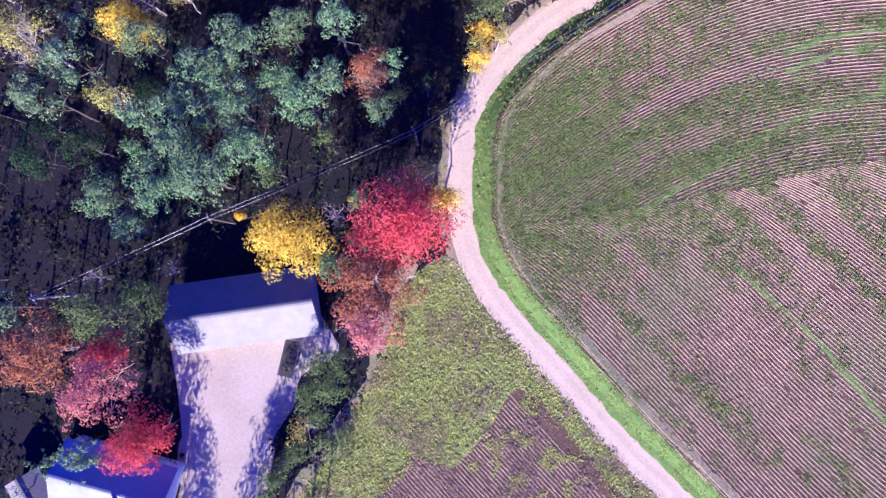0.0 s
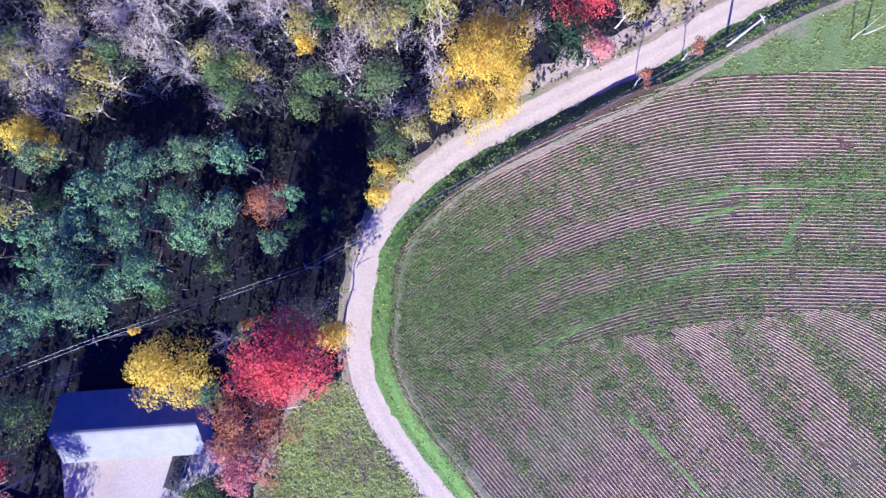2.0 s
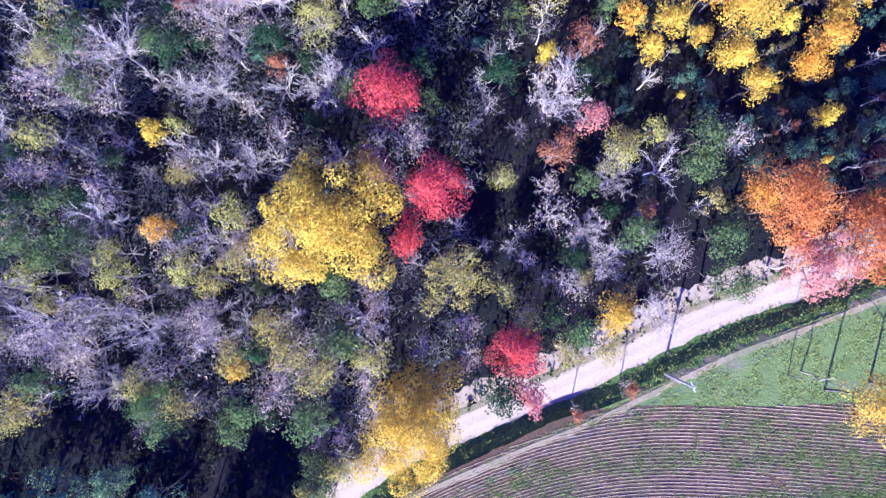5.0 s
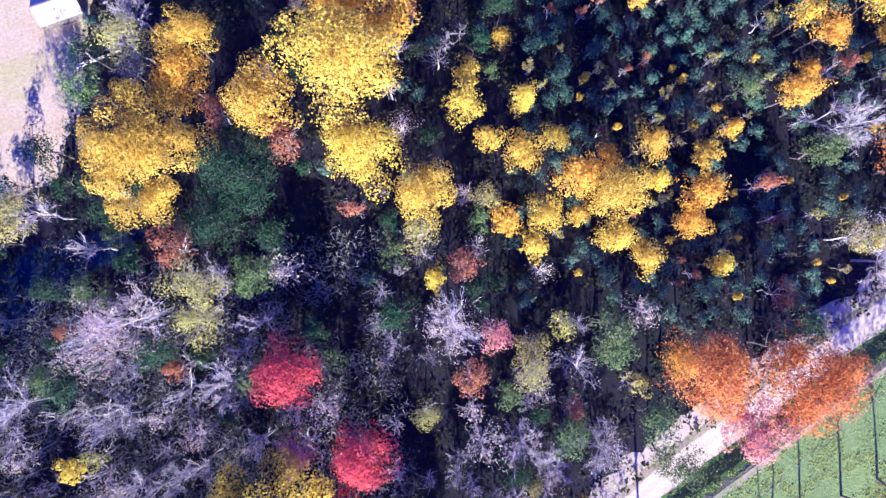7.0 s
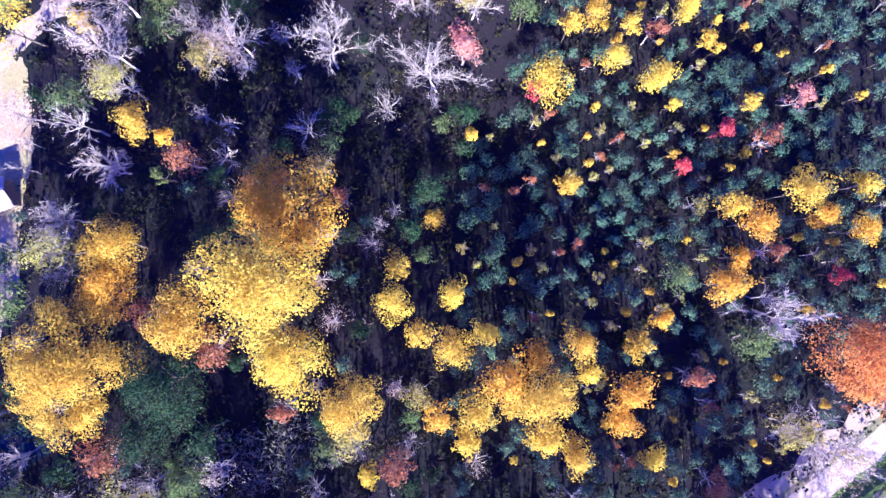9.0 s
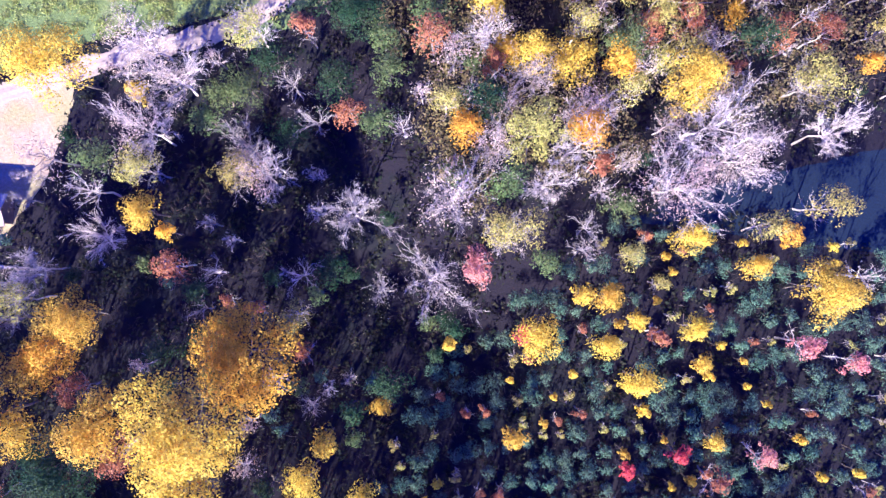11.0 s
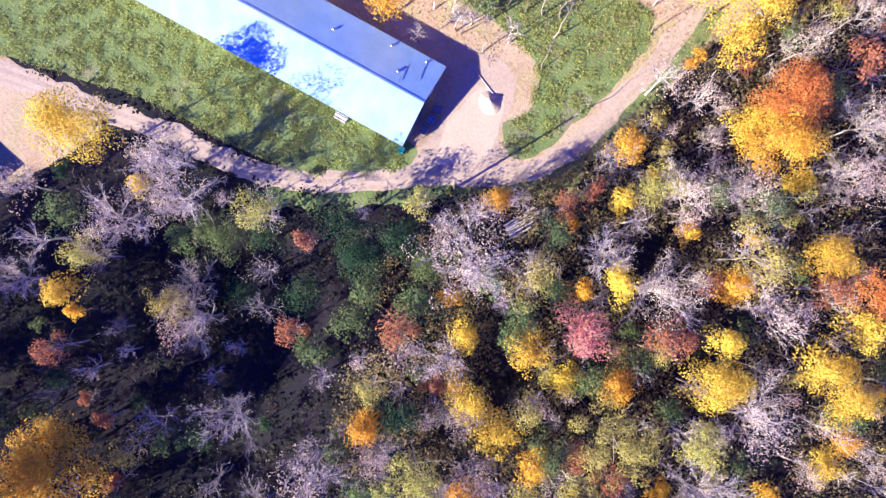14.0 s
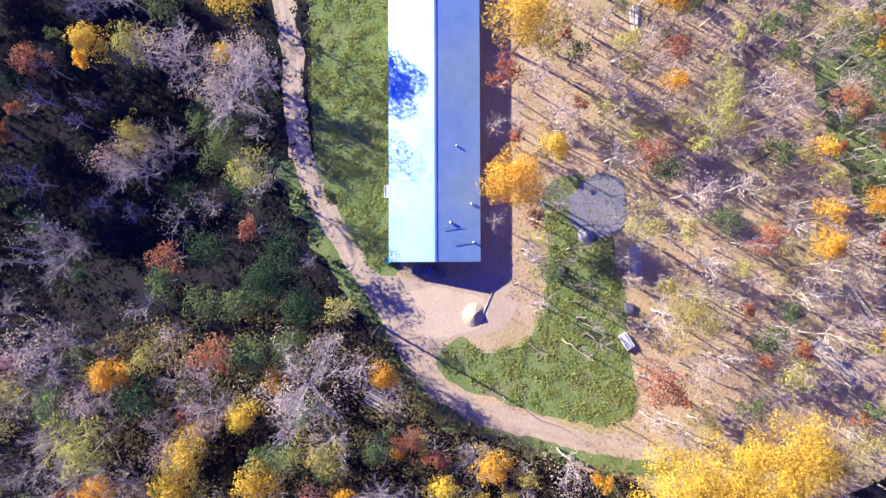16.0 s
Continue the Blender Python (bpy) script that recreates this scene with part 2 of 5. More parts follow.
def part(name, bm, material, parent=None, label=""):
    me = bpy.data.meshes.new(name)
    bm.normal_update()
    bm.to_mesh(me)
    bm.free()
    me.materials.append(material)
    ob = new(name, me)
    if parent:
        ob.parent = parent
    if label:
        tagged(ob, label)
    return ob


def thing(name, m, label, category, group="", kind=""):
    e = new(name)
    e.empty_display_size = 0.2
    e.matrix_world = m
    return tagged(e, label, category, group, kind)


def box(bm, x0, x1, y0, y1, z0, z1, bevel=0.0, turn=None):
    r = bmesh.ops.create_cube(bm, size=1)
    m = Matrix.Translation(((x0 + x1) / 2, (y0 + y1) / 2, (z0 + z1) / 2)) @ Matrix.Diagonal((x1 - x0, y1 - y0, z1 - z0, 1))
    bmesh.ops.transform(bm, matrix=(turn @ m) if turn else m, verts=r["verts"])
    if bevel:
        bmesh.ops.bevel(bm, geom=list({e for v in r["verts"] for e in v.link_edges}), offset=bevel, segments=1, affect="EDGES")
    return bm


def boxes(*specs, bevel=0.0):
    bm = bmesh.new()
    for s in specs:
        box(bm, *s, bevel=bevel)
    return bm


def tube(bm, a, b, r0, r1, sides=8):
    a, b = Vector(a), Vector(b)
    d = b - a
    r = bmesh.ops.create_cone(bm, cap_ends=True, segments=sides, radius1=r0, radius2=r1, depth=d.length)
    bmesh.ops.transform(bm, matrix=Matrix.Translation((a + b) / 2) @ d.to_track_quat("Z", "Y").to_matrix().to_4x4(), verts=r["verts"])
    return bm


def tubes(segments, sides=3):
    """Tapered limbs as arrays: segments of (start, end, radius, radius)."""
    s = np.array([[*a, *b, r0, r1] for a, b, r0, r1 in segments], float)
    a, b, r0, r1 = s[:, :3], s[:, 3:6], s[:, 6], s[:, 7]
    d = b - a
    d /= np.maximum(np.linalg.norm(d, axis=1, keepdims=True), 1e-6)
    u = np.cross(d, np.where(np.abs(d[:, 2:3]) < 0.9, [[0, 0, 1.0]], [[1.0, 0, 0]]))
    u /= np.linalg.norm(u, axis=1, keepdims=True)
    w = np.cross(d, u)
    n = len(s)
    v = np.zeros((n, 2 * sides, 3))
    for k in range(sides):
        c = math.cos(2 * math.pi * k / sides) * u + math.sin(2 * math.pi * k / sides) * w
        v[:, k] = a + c * r0[:, None]
        v[:, sides + k] = b + c * r1[:, None]
    f = []
    for i in range(n):
        o = i * 2 * sides
        for k in range(sides):
            j = (k + 1) % sides
            f.append((o + k, o + j, o + sides + j, o + sides + k))
    return v.reshape(-1, 3), f


def leaves(rng, centres, size, aspect=0.7, flat=0.5, facing=None):
    """Small pointed leaves, turned every way."""
    n = len(centres)
    nrm = rng.normal(size=(n, 3)) * [1, 1, 1]
    nrm[:, 2] = np.abs(nrm[:, 2]) + flat
    if facing is not None:
        nrm = nrm * 0.55 + facing * 1.3
    nrm /= np.linalg.norm(nrm, axis=1, keepdims=True)
    u = np.cross(nrm, rng.normal(size=(n, 3)))
    u /= np.maximum(np.linalg.norm(u, axis=1, keepdims=True), 1e-6)
    w = np.cross(nrm, u)
    s = size * rng.uniform(0.55, 1.35, (n, 1))
    a = aspect * rng.uniform(0.7, 1.3, (n, 1))
    bend = nrm * s * rng.uniform(-0.3, 0.3, (n, 1))
    v = np.stack([centres - u * s * 0.5 - w * s * a * 0.35, centres + u * s * 0.5 - w * s * a * 0.35 + bend, centres + w * s * a * 0.65], 1)
    i = np.arange(n)[:, None] * 3
    return v.reshape(-1, 3), (i + np.array([[0, 1, 2]])).tolist()


def smooth_line(points, step=1.0):
    """Points along a smooth curve through the given ones."""
    p = [Vector((*q[:2], 0)) for q in points]
    p = [p[0] * 2 - p[1]] + p + [p[-1] * 2 - p[-2]]
    out = []
    for i in range(1, len(p) - 2):
        n = max(2, int((p[i + 1] - p[i]).length / step))
        for k in range(n):
            t = k / n
            out.append(0.5 * ((2 * p[i]) + (p[i + 1] - p[i - 1]) * t + (2 * p[i - 1] - 5 * p[i] + 4 * p[i + 1] - p[i + 2]) * t * t
                              + (3 * p[i] - p[i - 1] - 3 * p[i + 1] + p[i + 2]) * t ** 3))
    out.append(p[-2])
    return out


def ribbon(name, line, offsets, heights, material, wobble=0.25, label="", category="", kind="structure"):
    """A strip along a line; offsets to its right, with a height each."""
    v, f = [], []
    k = len(offsets)
    for i, q in enumerate(line):
        d = (line[min(i + 1, len(line) - 1)] - line[max(i - 1, 0)]).normalized()
        r = Vector((d.y, -d.x, 0))
        for j, (o, z) in enumerate(zip(offsets, heights)):
            w = wobble * (noise.noise(Vector((q.x * 0.35, q.y * 0.35, 7.3 * j))) * 1.6 + noise.noise(Vector((q.x * 1.3, q.y * 1.3, 3.1 * j)))) if j in (0, k - 1) else 0
            g = q + r * (o + w)
            v.append((g.x, g.y, z))
    for i in range(len(line) - 1):
        for j in range(k - 1):
            a = i * k + j
            f.append((a, a + 1, a + k + 1, a + k))
    ob = mesh_object(name, v, f, material)
    for poly in ob.data.polygons:
        if poly.normal.z < 0:
            poly.flip()
    return tagged(ob, label, category, kind=kind)


def patch(name, corners, z, material, wobble=0.5, label="", category="", kind="structure"):
    """A flat piece of ground with an uneven edge."""
    pts = smooth_line(list(corners) + [corners[0]], 0.8)[:-1]
    c = sum(pts, Vector()) / len(pts)
    bm = bmesh.new()
    vs = []
    for i, q in enumerate(pts):
        w = wobble * (noise.noise(Vector((q.x * 0.25, q.y * 0.25, 1))) * 1.7 + noise.noise(Vector((q.x, q.y, 5))) * 0.8)
        out = (q - c).normalized()
        along = (pts[(i + 1) % len(pts)] - pts[i - 1]).normalized()
        g = q + out * w * max(0.0, 1.0 - out.dot(along) ** 2)
        vs.append(bm.verts.new((g.x, g.y, z + 0.0016 * (i * 7 % 11) / 11)))
    bm.faces.new(vs)
    bmesh.ops.triangulate(bm, faces=bm.faces[:])
    for fc in bm.faces:
        if fc.normal.z < 0:
            fc.normal_flip()
    return tagged(part(name, bm, material), label, category, kind=kind)


def inside(x, y, poly):
    hit = False
    for i in range(len(poly)):
        (x0, y0), (x1, y1) = poly[i], poly[i - 1]
        if (y0 > y) != (y1 > y) and x < (x1 - x0) * (y - y0) / (y1 - y0) + x0:
            hit = not hit
    return hit


# ------------------------------------------------------------------ ground
ROAD = [(62, -66), (48, -50), (30.6, -31.3), (25.4, -26.4), (20.2, -20.8), (14.2, -14), (8.2, -7.3), (4.1, -1.2), (2, 4.8), (1.8, 11.7), (2.2, 17), (3.9, 22.2),
        (7.9, 27.5), (14.5, 33.3), (26.1, 40.2), (35.4, 45.3), (44.5, 51), (54, 57), (65, 62.6), (76, 68.5), (95, 78), (130, 96)]
road_line = smooth_line(ROAD, 0.9)
ROAD_Y = np.array([q.y for q in road_line])
ROAD_X = np.array([q.x for q in road_line])


def road_x(y):
    return float(np.interp(y, ROAD_Y, ROAD_X))


def road_distance(x, y):
    return float(np.min(np.hypot(ROAD_X - x, ROAD_Y - y)))


TRACK = [(-60, 118), (-30, 142), (-10.4, 154.4), (-3.5, 158.6), (3.6, 162), (10.2, 166.6), (14.4, 170.9), (18.7, 177), (23.3, 184), (27.9, 189.6), (31.2, 195.6), (32, 202.5), (31, 210.2),
         (29.8, 218), (27.6, 226), (23, 232.6), (15, 238.6), (9, 244.7), (3.5, 251.7), (-10, 268)]
track_line = smooth_line(TRACK, 0.9)
TRACK_XY = np.array([(q.x, q.y) for q in track_line])
MEADOW = [(0.4, 1.5), (3.6, -4.6), (11, -13), (18.6, -21.6), (27, -31), (42, -48), (-26, -48), (-19.7, -31.5), (-15.2, -23.8), (-10.7, -17.1), (-8.4, -11.1), (-6.9, -4.3)]
BROWN = [(9, -16.5), (12.2, -18.4), (17.2, -24), (24, -31.6), (34, -43), (-14, -43), (-9.1, -31.4), (-4.6, -25.6), (0.7, -27.6), (5.2, -22.5)]
YARD_S = [(-37.2, -11), (-21.3, -9.2), (-17.5, -7.3), (-14.5, -11.8), (-19.5, -15.3), (-20.3, -19), (-23, -24), (-24, -34), (-24, -46), (-36, -46), (-36, -31.5), (-35.6, -25), (-36, -17.9)]
LAWN_A = [(-30, 145), (-11.8, 157.6), (2.8, 164.5), (11.8, 169.5), (16, 174.4), (19.5, 180.5), (18, 184), (0, 177), (-40, 160), (-60, 150), (-62, 128)]
YARD_L = [(21, 178.5), (19.4, 183), (14.4, 194), (4, 190.6), (2, 193), (10, 197.5), (16, 201), (21, 199.6), (23.0, 195), (27.0, 191.5), (24.4, 186)]
LAWN_B = [(27.2, 193.4), (23.1, 195.8), (24.2, 199.6), (19.5, 204.6), (9.3, 203), (0, 198.4), (-4, 204), (8, 213.5), (15.4, 217.5), (20.2, 220.4), (23.6, 221.8), (26.6, 219.4), (28.2, 213.0), (29.6, 202.9), (29.4, 196.5)]
CLEARING = [(-60, 161), (12.4, 192.6), (15, 198), (16, 203), (22, 208), (29, 216), (33, 226), (31, 240), (20, 256), (-14, 282), (-75, 272), (-78, 225), (-74, 172)]
WHITE_LOT = [(-30, 108), (-22, 110), (-18, 118), (-15, 128), (-12.5, 136), (-11, 146), (-13, 152), (-30, 146), (-60, 140), (-60, 112), (-40, 112)]
POND = [(67.5, 151.6), (84, 157), (104.3, 156), (126, 150), (126, 170), (104.3, 171.8), (90, 165), (80, 160.5)]
UPPER_EDGE = [(30, 38.2), (38, 42.6), (48, 44.8), (60, 46.2), (74, 48.5), (130, 60)]


def upper_edge(x):
    return float(np.interp(x, [q[0] for q in UPPER_EDGE], [q[1] for q in UPPER_EDGE]))


def in_field(x, y):
    if x < 30:
        return road_distance(x, y) > 4.3 and x > road_x(y) and y < 40
    return x > road_x(y) + 4 and road_distance(x, y) > 4.3 and y < upper_edge(x)


FIELD_Z = 1.35


def hollow(x, y):
    """A wooded dip in the ground between plantation and farm track, and an added one (e) that sinks trees into shade.
    """
    d = math.hypot((x - 40) / 36, (y - 129) / 28)
    e = math.hypot((x - 18) / 24, (y - 151) / 14)
    return (-5.0 * (1 - d * d) ** 2 if d < 1 else 0.0) + (-4.0 * (1 - e * e) ** 2 if e < 1 else 0.0)



def ground_z(x, y):
    """The field lies on a low bank above the road."""
    if x < road_x(y) or y > 96 or y < -66:
        return hollow(x, y)
    return float(np.interp(road_distance(x, y), [1.8, 2.5, 3.6, 4.8], [0.0, 0.2, 0.95, FIELD_Z]))


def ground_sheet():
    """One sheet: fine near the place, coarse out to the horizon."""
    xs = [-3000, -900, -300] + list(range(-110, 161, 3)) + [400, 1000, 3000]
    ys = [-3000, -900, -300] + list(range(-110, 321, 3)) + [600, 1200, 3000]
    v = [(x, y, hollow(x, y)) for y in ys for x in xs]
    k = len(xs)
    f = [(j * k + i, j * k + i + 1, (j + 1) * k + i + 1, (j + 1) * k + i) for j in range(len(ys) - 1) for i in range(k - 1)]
    tagged(mesh_object("ground", v, f, M_SHADED_LITTER), "forest floor of leaf litter, coloured near black and bluish for woodland shade", "ground", kind="structure")


ground_sheet()

def field_patch():
    edge = [q for q in road_line if q.y < 37.5]
    pts = []
    for i in range(0, len(edge) - 1, 2):
        d = (edge[i + 1] - edge[i]).normalized()
        pts.append((edge[i].x + d.y * 4.3, edge[i].y - d.x * 4.3))
    pts += UPPER_EDGE + [(400, 120), (400, -200), (140, -140)]
    patch("field", pts, FIELD_Z + 0.012, M_FIELD, 0.35, "harvested crop field with purple-brown soil and green weeds", "field")


ROW_X = [0, 8, 14, 20, 28, 36, 44, 52, 60, 100]
ROW_SLOPE = [1.15, 1.0, 0.78, 0.64, 0.50, 0.37, 0.23, 0.10, 0.05, 0.04]


def row_rise():
    """Height of a sown row above its start, along x: steep by the bend, level farther east."""
    xs = np.arange(0, 96.01, 0.48)
    k = np.interp(xs, ROW_X, ROW_SLOPE)
    return xs, np.concatenate([[0], np.cumsum((k[1:] + k[:-1]) / 2 * 0.48)])


RISE_X, RISE_Y = row_rise()


def across_rows(x, y):
    return y - float(np.interp(x, RISE_X, RISE_Y))


def headland(x):
    """Line where the level rows meet the slanting ones."""
    return float(np.interp(x, [0, 5, 20, 35, 50, 63, 100], [3, 4, 6.5, 9, 12.3, 14.8, 17]))


def slant(x, y):
    """Heading of the slanting rows: they turn level towards the headland."""
    d = max(0.0, headland(x) - y)
    return radians(-47 + 26 * math.exp(-d / 6.0) + 9 * min(1.0, max(0.0, (x - 40) / 20)))


def crop_rows():
    """Stubble ridges of the harvested rows, broken and uneven."""
    rng = np.random.default_rng(5)
    v, f = [], []

    def run(points, keep, base_z=FIELD_Z + 0.012):
        last = None
        for (x, y) in points:
            gap = noise.noise(Vector((x * 0.45, y * 0.45, 2))) + 0.6 * noise.noise(Vector((x * 1.7, y * 1.7, 9)))
            if not keep(x, y) or gap < -0.72:
                last = None
                continue
            jx, jy = rng.uniform(-0.03, 0.03, 2)
            hh = 0.05 + 0.10 * abs(noise.noise(Vector((x * 1.9, y * 1.9, 4))))
            ww = 0.085 + 0.04 * noise.noise(Vector((x * 1.1, y * 1.1, 6)))
            cur = (x + jx, y + jy, hh, ww)
            if last:
                dx, dy = cur[0] - last[0], cur[1] - last[1]
                k = math.hypot(dx, dy) or 1
                nx, ny = -dy / k, dx / k
                o = len(v)
                for (px, py, ph, pw) in (last, cur):
                    v.extend([(px + nx * pw, py + ny * pw, base_z), (px, py, base_z + ph), (px - nx * pw, py - ny * pw, base_z)])
                f.extend([(o, o + 3, o + 4, o + 1), (o + 1, o + 4, o + 5, o + 2)])
            last = cur

    for k in range(-150, 108):
        run([(x, r + k * 0.47) for x, r in zip(RISE_X, RISE_Y)], lambda a, b: in_field(a, b) and b > headland(a))
    nx, ny = math.sin(radians(47)), math.cos(radians(47))
    for k in range(-54, 146):
        sx, sy = 34 + k * 0.47 * nx, -24 + k * 0.47 * ny
        for way in (1, -1):
            x, y, line = sx, sy, []
            for _ in range(90):
                line.append((x, y))
                a = slant(x, y)
                x, y = x + way * 0.55 * math.cos(a), y + way * 0.55 * math.sin(a)
            run(line, lambda a, b: in_field(a, b) and b < headland(a) + 0.5 * noise.noise(Vector((a * 0.3, b * 0.3, 1))))
    dx, dy = math.cos(radians(-47)), math.sin(radians(-47))
    for k in range(0, 74):
        ox, oy = -14 + k * 0.47 * -dy, -44 + k * 0.47 * dx
        run([(ox + dx * (s * 0.5 - 20), oy + dy * (s * 0.5 - 20)) for s in range(110)], lambda a, b: inside(a, b, BROWN), 0.014)
    tagged(mesh_object("crop_row_stubble", v, f, M_STUBBLE), "rows of dry cut crop stubble on the field", "stubble", kind="stuff")


field_patch()
for wheel in ([(44.6, 27.4), (49.8, 29.6), (57.2, 30.8), (68.4, 32.8), (77.2, 34.6)], [(44.8, 25.0), (50.1, 27.3), (57.5, 28.6), (68.7, 30.3), (77.6, 31.9)],
              [(57.4, 21.9), (58.2, 25.1), (60.6, 27.7), (65, 29.3)], [(38.3, -0.8), (43.8, -6.1), (49.4, -11.4), (58.6, -22.5)], [(20.7, 2.7), (25.2, 6.4), (34.9, 12.4), (46, 18.7), (58.6, 22.7)]):
    ribbon("tyre_track", smooth_line(wheel, 0.8), [-0.45, 0, 0.45], [FIELD_Z + 0.016, FIELD_Z + 0.06, FIELD_Z + 0.016], M_VERGE, 0.25, "old wheel track grown with grass across the field", "wheel track")
patch("meadow", MEADOW, 0.008, M_MEADOW, 0.5, "rough yellow-green meadow with weeds beside the road", "meadow")
patch("tilled_plot", BROWN, 0.014, M_FIELD, 0.5, "brown tilled plot with crop rows", "plot")
crop_rows()
ribbon("verge_inner", road_line, [1.5, 2.5, 3.6, 4.9, 6.2], [0.02, 0.22, 0.96, FIELD_Z + 0.02, FIELD_Z - 0.05], M_VERGE, 0.35, "green grass verge between dirt road and field", "verge")
ribbon("verge_edge", road_line, [4.3, 5.0, 5.8], [FIELD_Z - 0.2, FIELD_Z + 0.11, FIELD_Z + 0.03], M_DRYGRASS, 0.3, "dry tan grass along the field edge", "verge")
ribbon("verge_outer", road_line, [-3.0, -2.2, -1.5], [0.01, 0.05, 0.02], M_DRYGRASS, 0.45, "dry weedy verge along the dirt road", "verge")
ribbon("verge_dusty", [q for q in road_line if q.x > 20 and q.y > 30], [-5.2, -3.6, -2.0], [0.008, 0.03, 0.018], M_TRACK, 0.9, "dusty bare strip along the wood beside the dirt road", "verge")
ribbon("road", road_line, [-2.0, -1.5, -0.85, 0, 0.85, 1.5, 2.0], [0.015, 0.045, 0.03, 0.06, 0.03, 0.045, 0.015], M_ROAD, 0.22, "pale sunlit dirt road with two wheel tracks", "road")
patch("verge_upper", [(28, 36), (38, 40.5), (48, 42.8), (60, 44), (74, 46), (124, 56), (124, 88), (90, 70.2), (70, 60), (56, 52.6), (44, 45.4), (35, 40.6)], FIELD_Z + 0.006, M_LAWN, 0.6, "grassy strip with poles between road and field", "verge")
patch("yard", YARD_S, 0.012, M_YARD, 0.5, "pale gravel yard in front of a barn", "yard")
patch("lawn", LAWN_A, 0.008, M_LAWN, 0.6, "clumpy green lawn beside the long barn", "lawn")
patch("clearing", CLEARING, 0.006, M_CLEARING, 1.2, "cleared ground with dry leaves and stumps", "clearing")
ROUGH = [(13, 171), (21, 178), (31, 191), (34, 206), (31.5, 226), (20, 226), (4, 214), (-10, 198), (10, 192), (17, 181)]
patch("rough_grass", ROUGH, 0.004, M_CLEARING, 0.6, "rough dry grass round the farm track", "grass")
patch("far_lawn", [(-23, 232), (-34, 226), (-48, 236), (-44, 258), (-24, 256), (-14, 244)], 0.011, M_LAWN, 0.9, "grassy slope beyond the cleared ground", "lawn")
patch("lawn_bend", LAWN_B, 0.012, M_LAWN, 0.6, "green grass inside the bend of the farm track", "lawn")
ribbon("meadow_path", smooth_line([(-4.5, 0.5), (-6.6, -4.3), (-8.6, -11.1), (-11.2, -17.1), (-15.8, -23.8), (-20.3, -31.5), (-27, -46)], 0.8), [-1.0, 0, 1.0], [0.012, 0.04, 0.012], M_DRYGRASS, 0.5, "strip of pale dry grass along the meadow", "verge")
patch("gravel_apron", [(21.6, 184.6), (25.6, 190.2), (23, 194.6), (20, 198.4), (17.2, 197.2), (18, 190.6)], 0.026, M_ROAD, 0.7, "pale gravel apron at the barn end", "yard")
patch("barn_yard", YARD_L, 0.02, M_TRACK, 0.5, "pale worn dirt in front of the long barn", "yard")
patch("white_lot", WHITE_LOT, 0.008, M_CLEARING, 0.8, "pale open ground beyond the trees", "clearing")
ribbon("track_verge_outer", [q for q in track_line if q.y > 162 and q.y < 228 and q.x > 8], [0.9, 2.0, 3.6], [0.016, 0.05, 0.006], M_LAWN, 0.7, "green grass strip along the farm track", "verge")
ribbon("farm_track", track_line, [-1.55, -1.1, -0.65, 0, 0.65, 1.1, 1.55], [0.022, 0.045, 0.03, 0.075, 0.03, 0.045, 0.022], M_TRACK, 0.45, "dirt farm track curving round the long barn", "track")

# ------------------------------------------------------------------ buildings


def gable_building(name, origin, heading, length, width, eave, ridge, label, category, roof_mats, wall_mat, over=0.4):
    """A barn: origin is the near end's middle at ground level; x runs along the ridge."""
    m = pose(*origin, 0.0, 0, 0, heading)
    b = thing(name, m, label, category)
    hw = width / 2
    wall = bmesh.new()
    pts = [(0, -hw + over, 0), (0, hw - over, 0), (0, hw - over, eave - 0.1), (0, 0, ridge - 0.25), (0, -hw + over, eave - 0.1)]
    near = [wall.verts.new((over, y, z)) for _, y, z in pts]
    far = [wall.verts.new((length - over, y, z)) for _, y, z in pts]
    wall.faces.new(near)
    wall.faces.new(far[::-1])
    for i in range(5):
        j = (i + 1) % 5
        wall.faces.new((near[j], near[i], far[i], far[j]))
    part("wall", wall, wall_mat, b)
    n = max(2, round(length / 0.92))
    wide = length / n
    for side, mat in ((-1, roof_mats[0]), (1, roof_mats[1])):
        deck = bmesh.new()
        q = [(0, side * hw, eave), (length, side * hw, eave), (length, 0, ridge), (0, 0, ridge)]
        top = [deck.verts.new(c) for c in q]
        low = [deck.verts.new((c[0], c[1], c[2] - 0.08)) for c in q]
        deck.faces.new(top)
        deck.faces.new(low[::-1])
        for i in range(4):
            deck.faces.new((top[i - 1], top[i], low[i], low[i - 1]))
        bmesh.ops.recalc_face_normals(deck, faces=deck.faces[:])
        roof = part("roof", deck, mat, b)
        v, f = [], []
        prof = [(0, 0.006), (wide * 0.92, 0.006), (wide * 0.945, 0.012), (wide * 0.975, 0.012), (wide, 0.006)]
        for t in (0, 1):
            for x, z in prof:
                v.append((x, side * hw * (1 - t) * 1.004, eave + (ridge - eave) * t + z))
        for i in range(4):
            f.append((i, i + 1, i + 6, i + 5) if side < 0 else (i, i + 5, i + 6, i + 1))
        first = mesh_object("roof_panel", v, f, mat, roof)
        for i in range(1, n):
            o = new("roof_panel", first.data)
            o.parent = roof
            o.location = (i * wide, 0, 0.002 * (i % 2))
    cap = bmesh.new()
    for s in (-1, 1):
        r = [(0, 0, ridge + 0.06), (length, 0, ridge + 0.06), (length, s * 0.28, ridge - 0.02), (0, s * 0.28, ridge - 0.02)]
        cap.faces.new([cap.verts.new(q) for q in (r if s < 0 else r[::-1])])
    part("ridge_cap", cap, roof_mats[0], b)
    return b, m


LONG_HEAD = 203.0
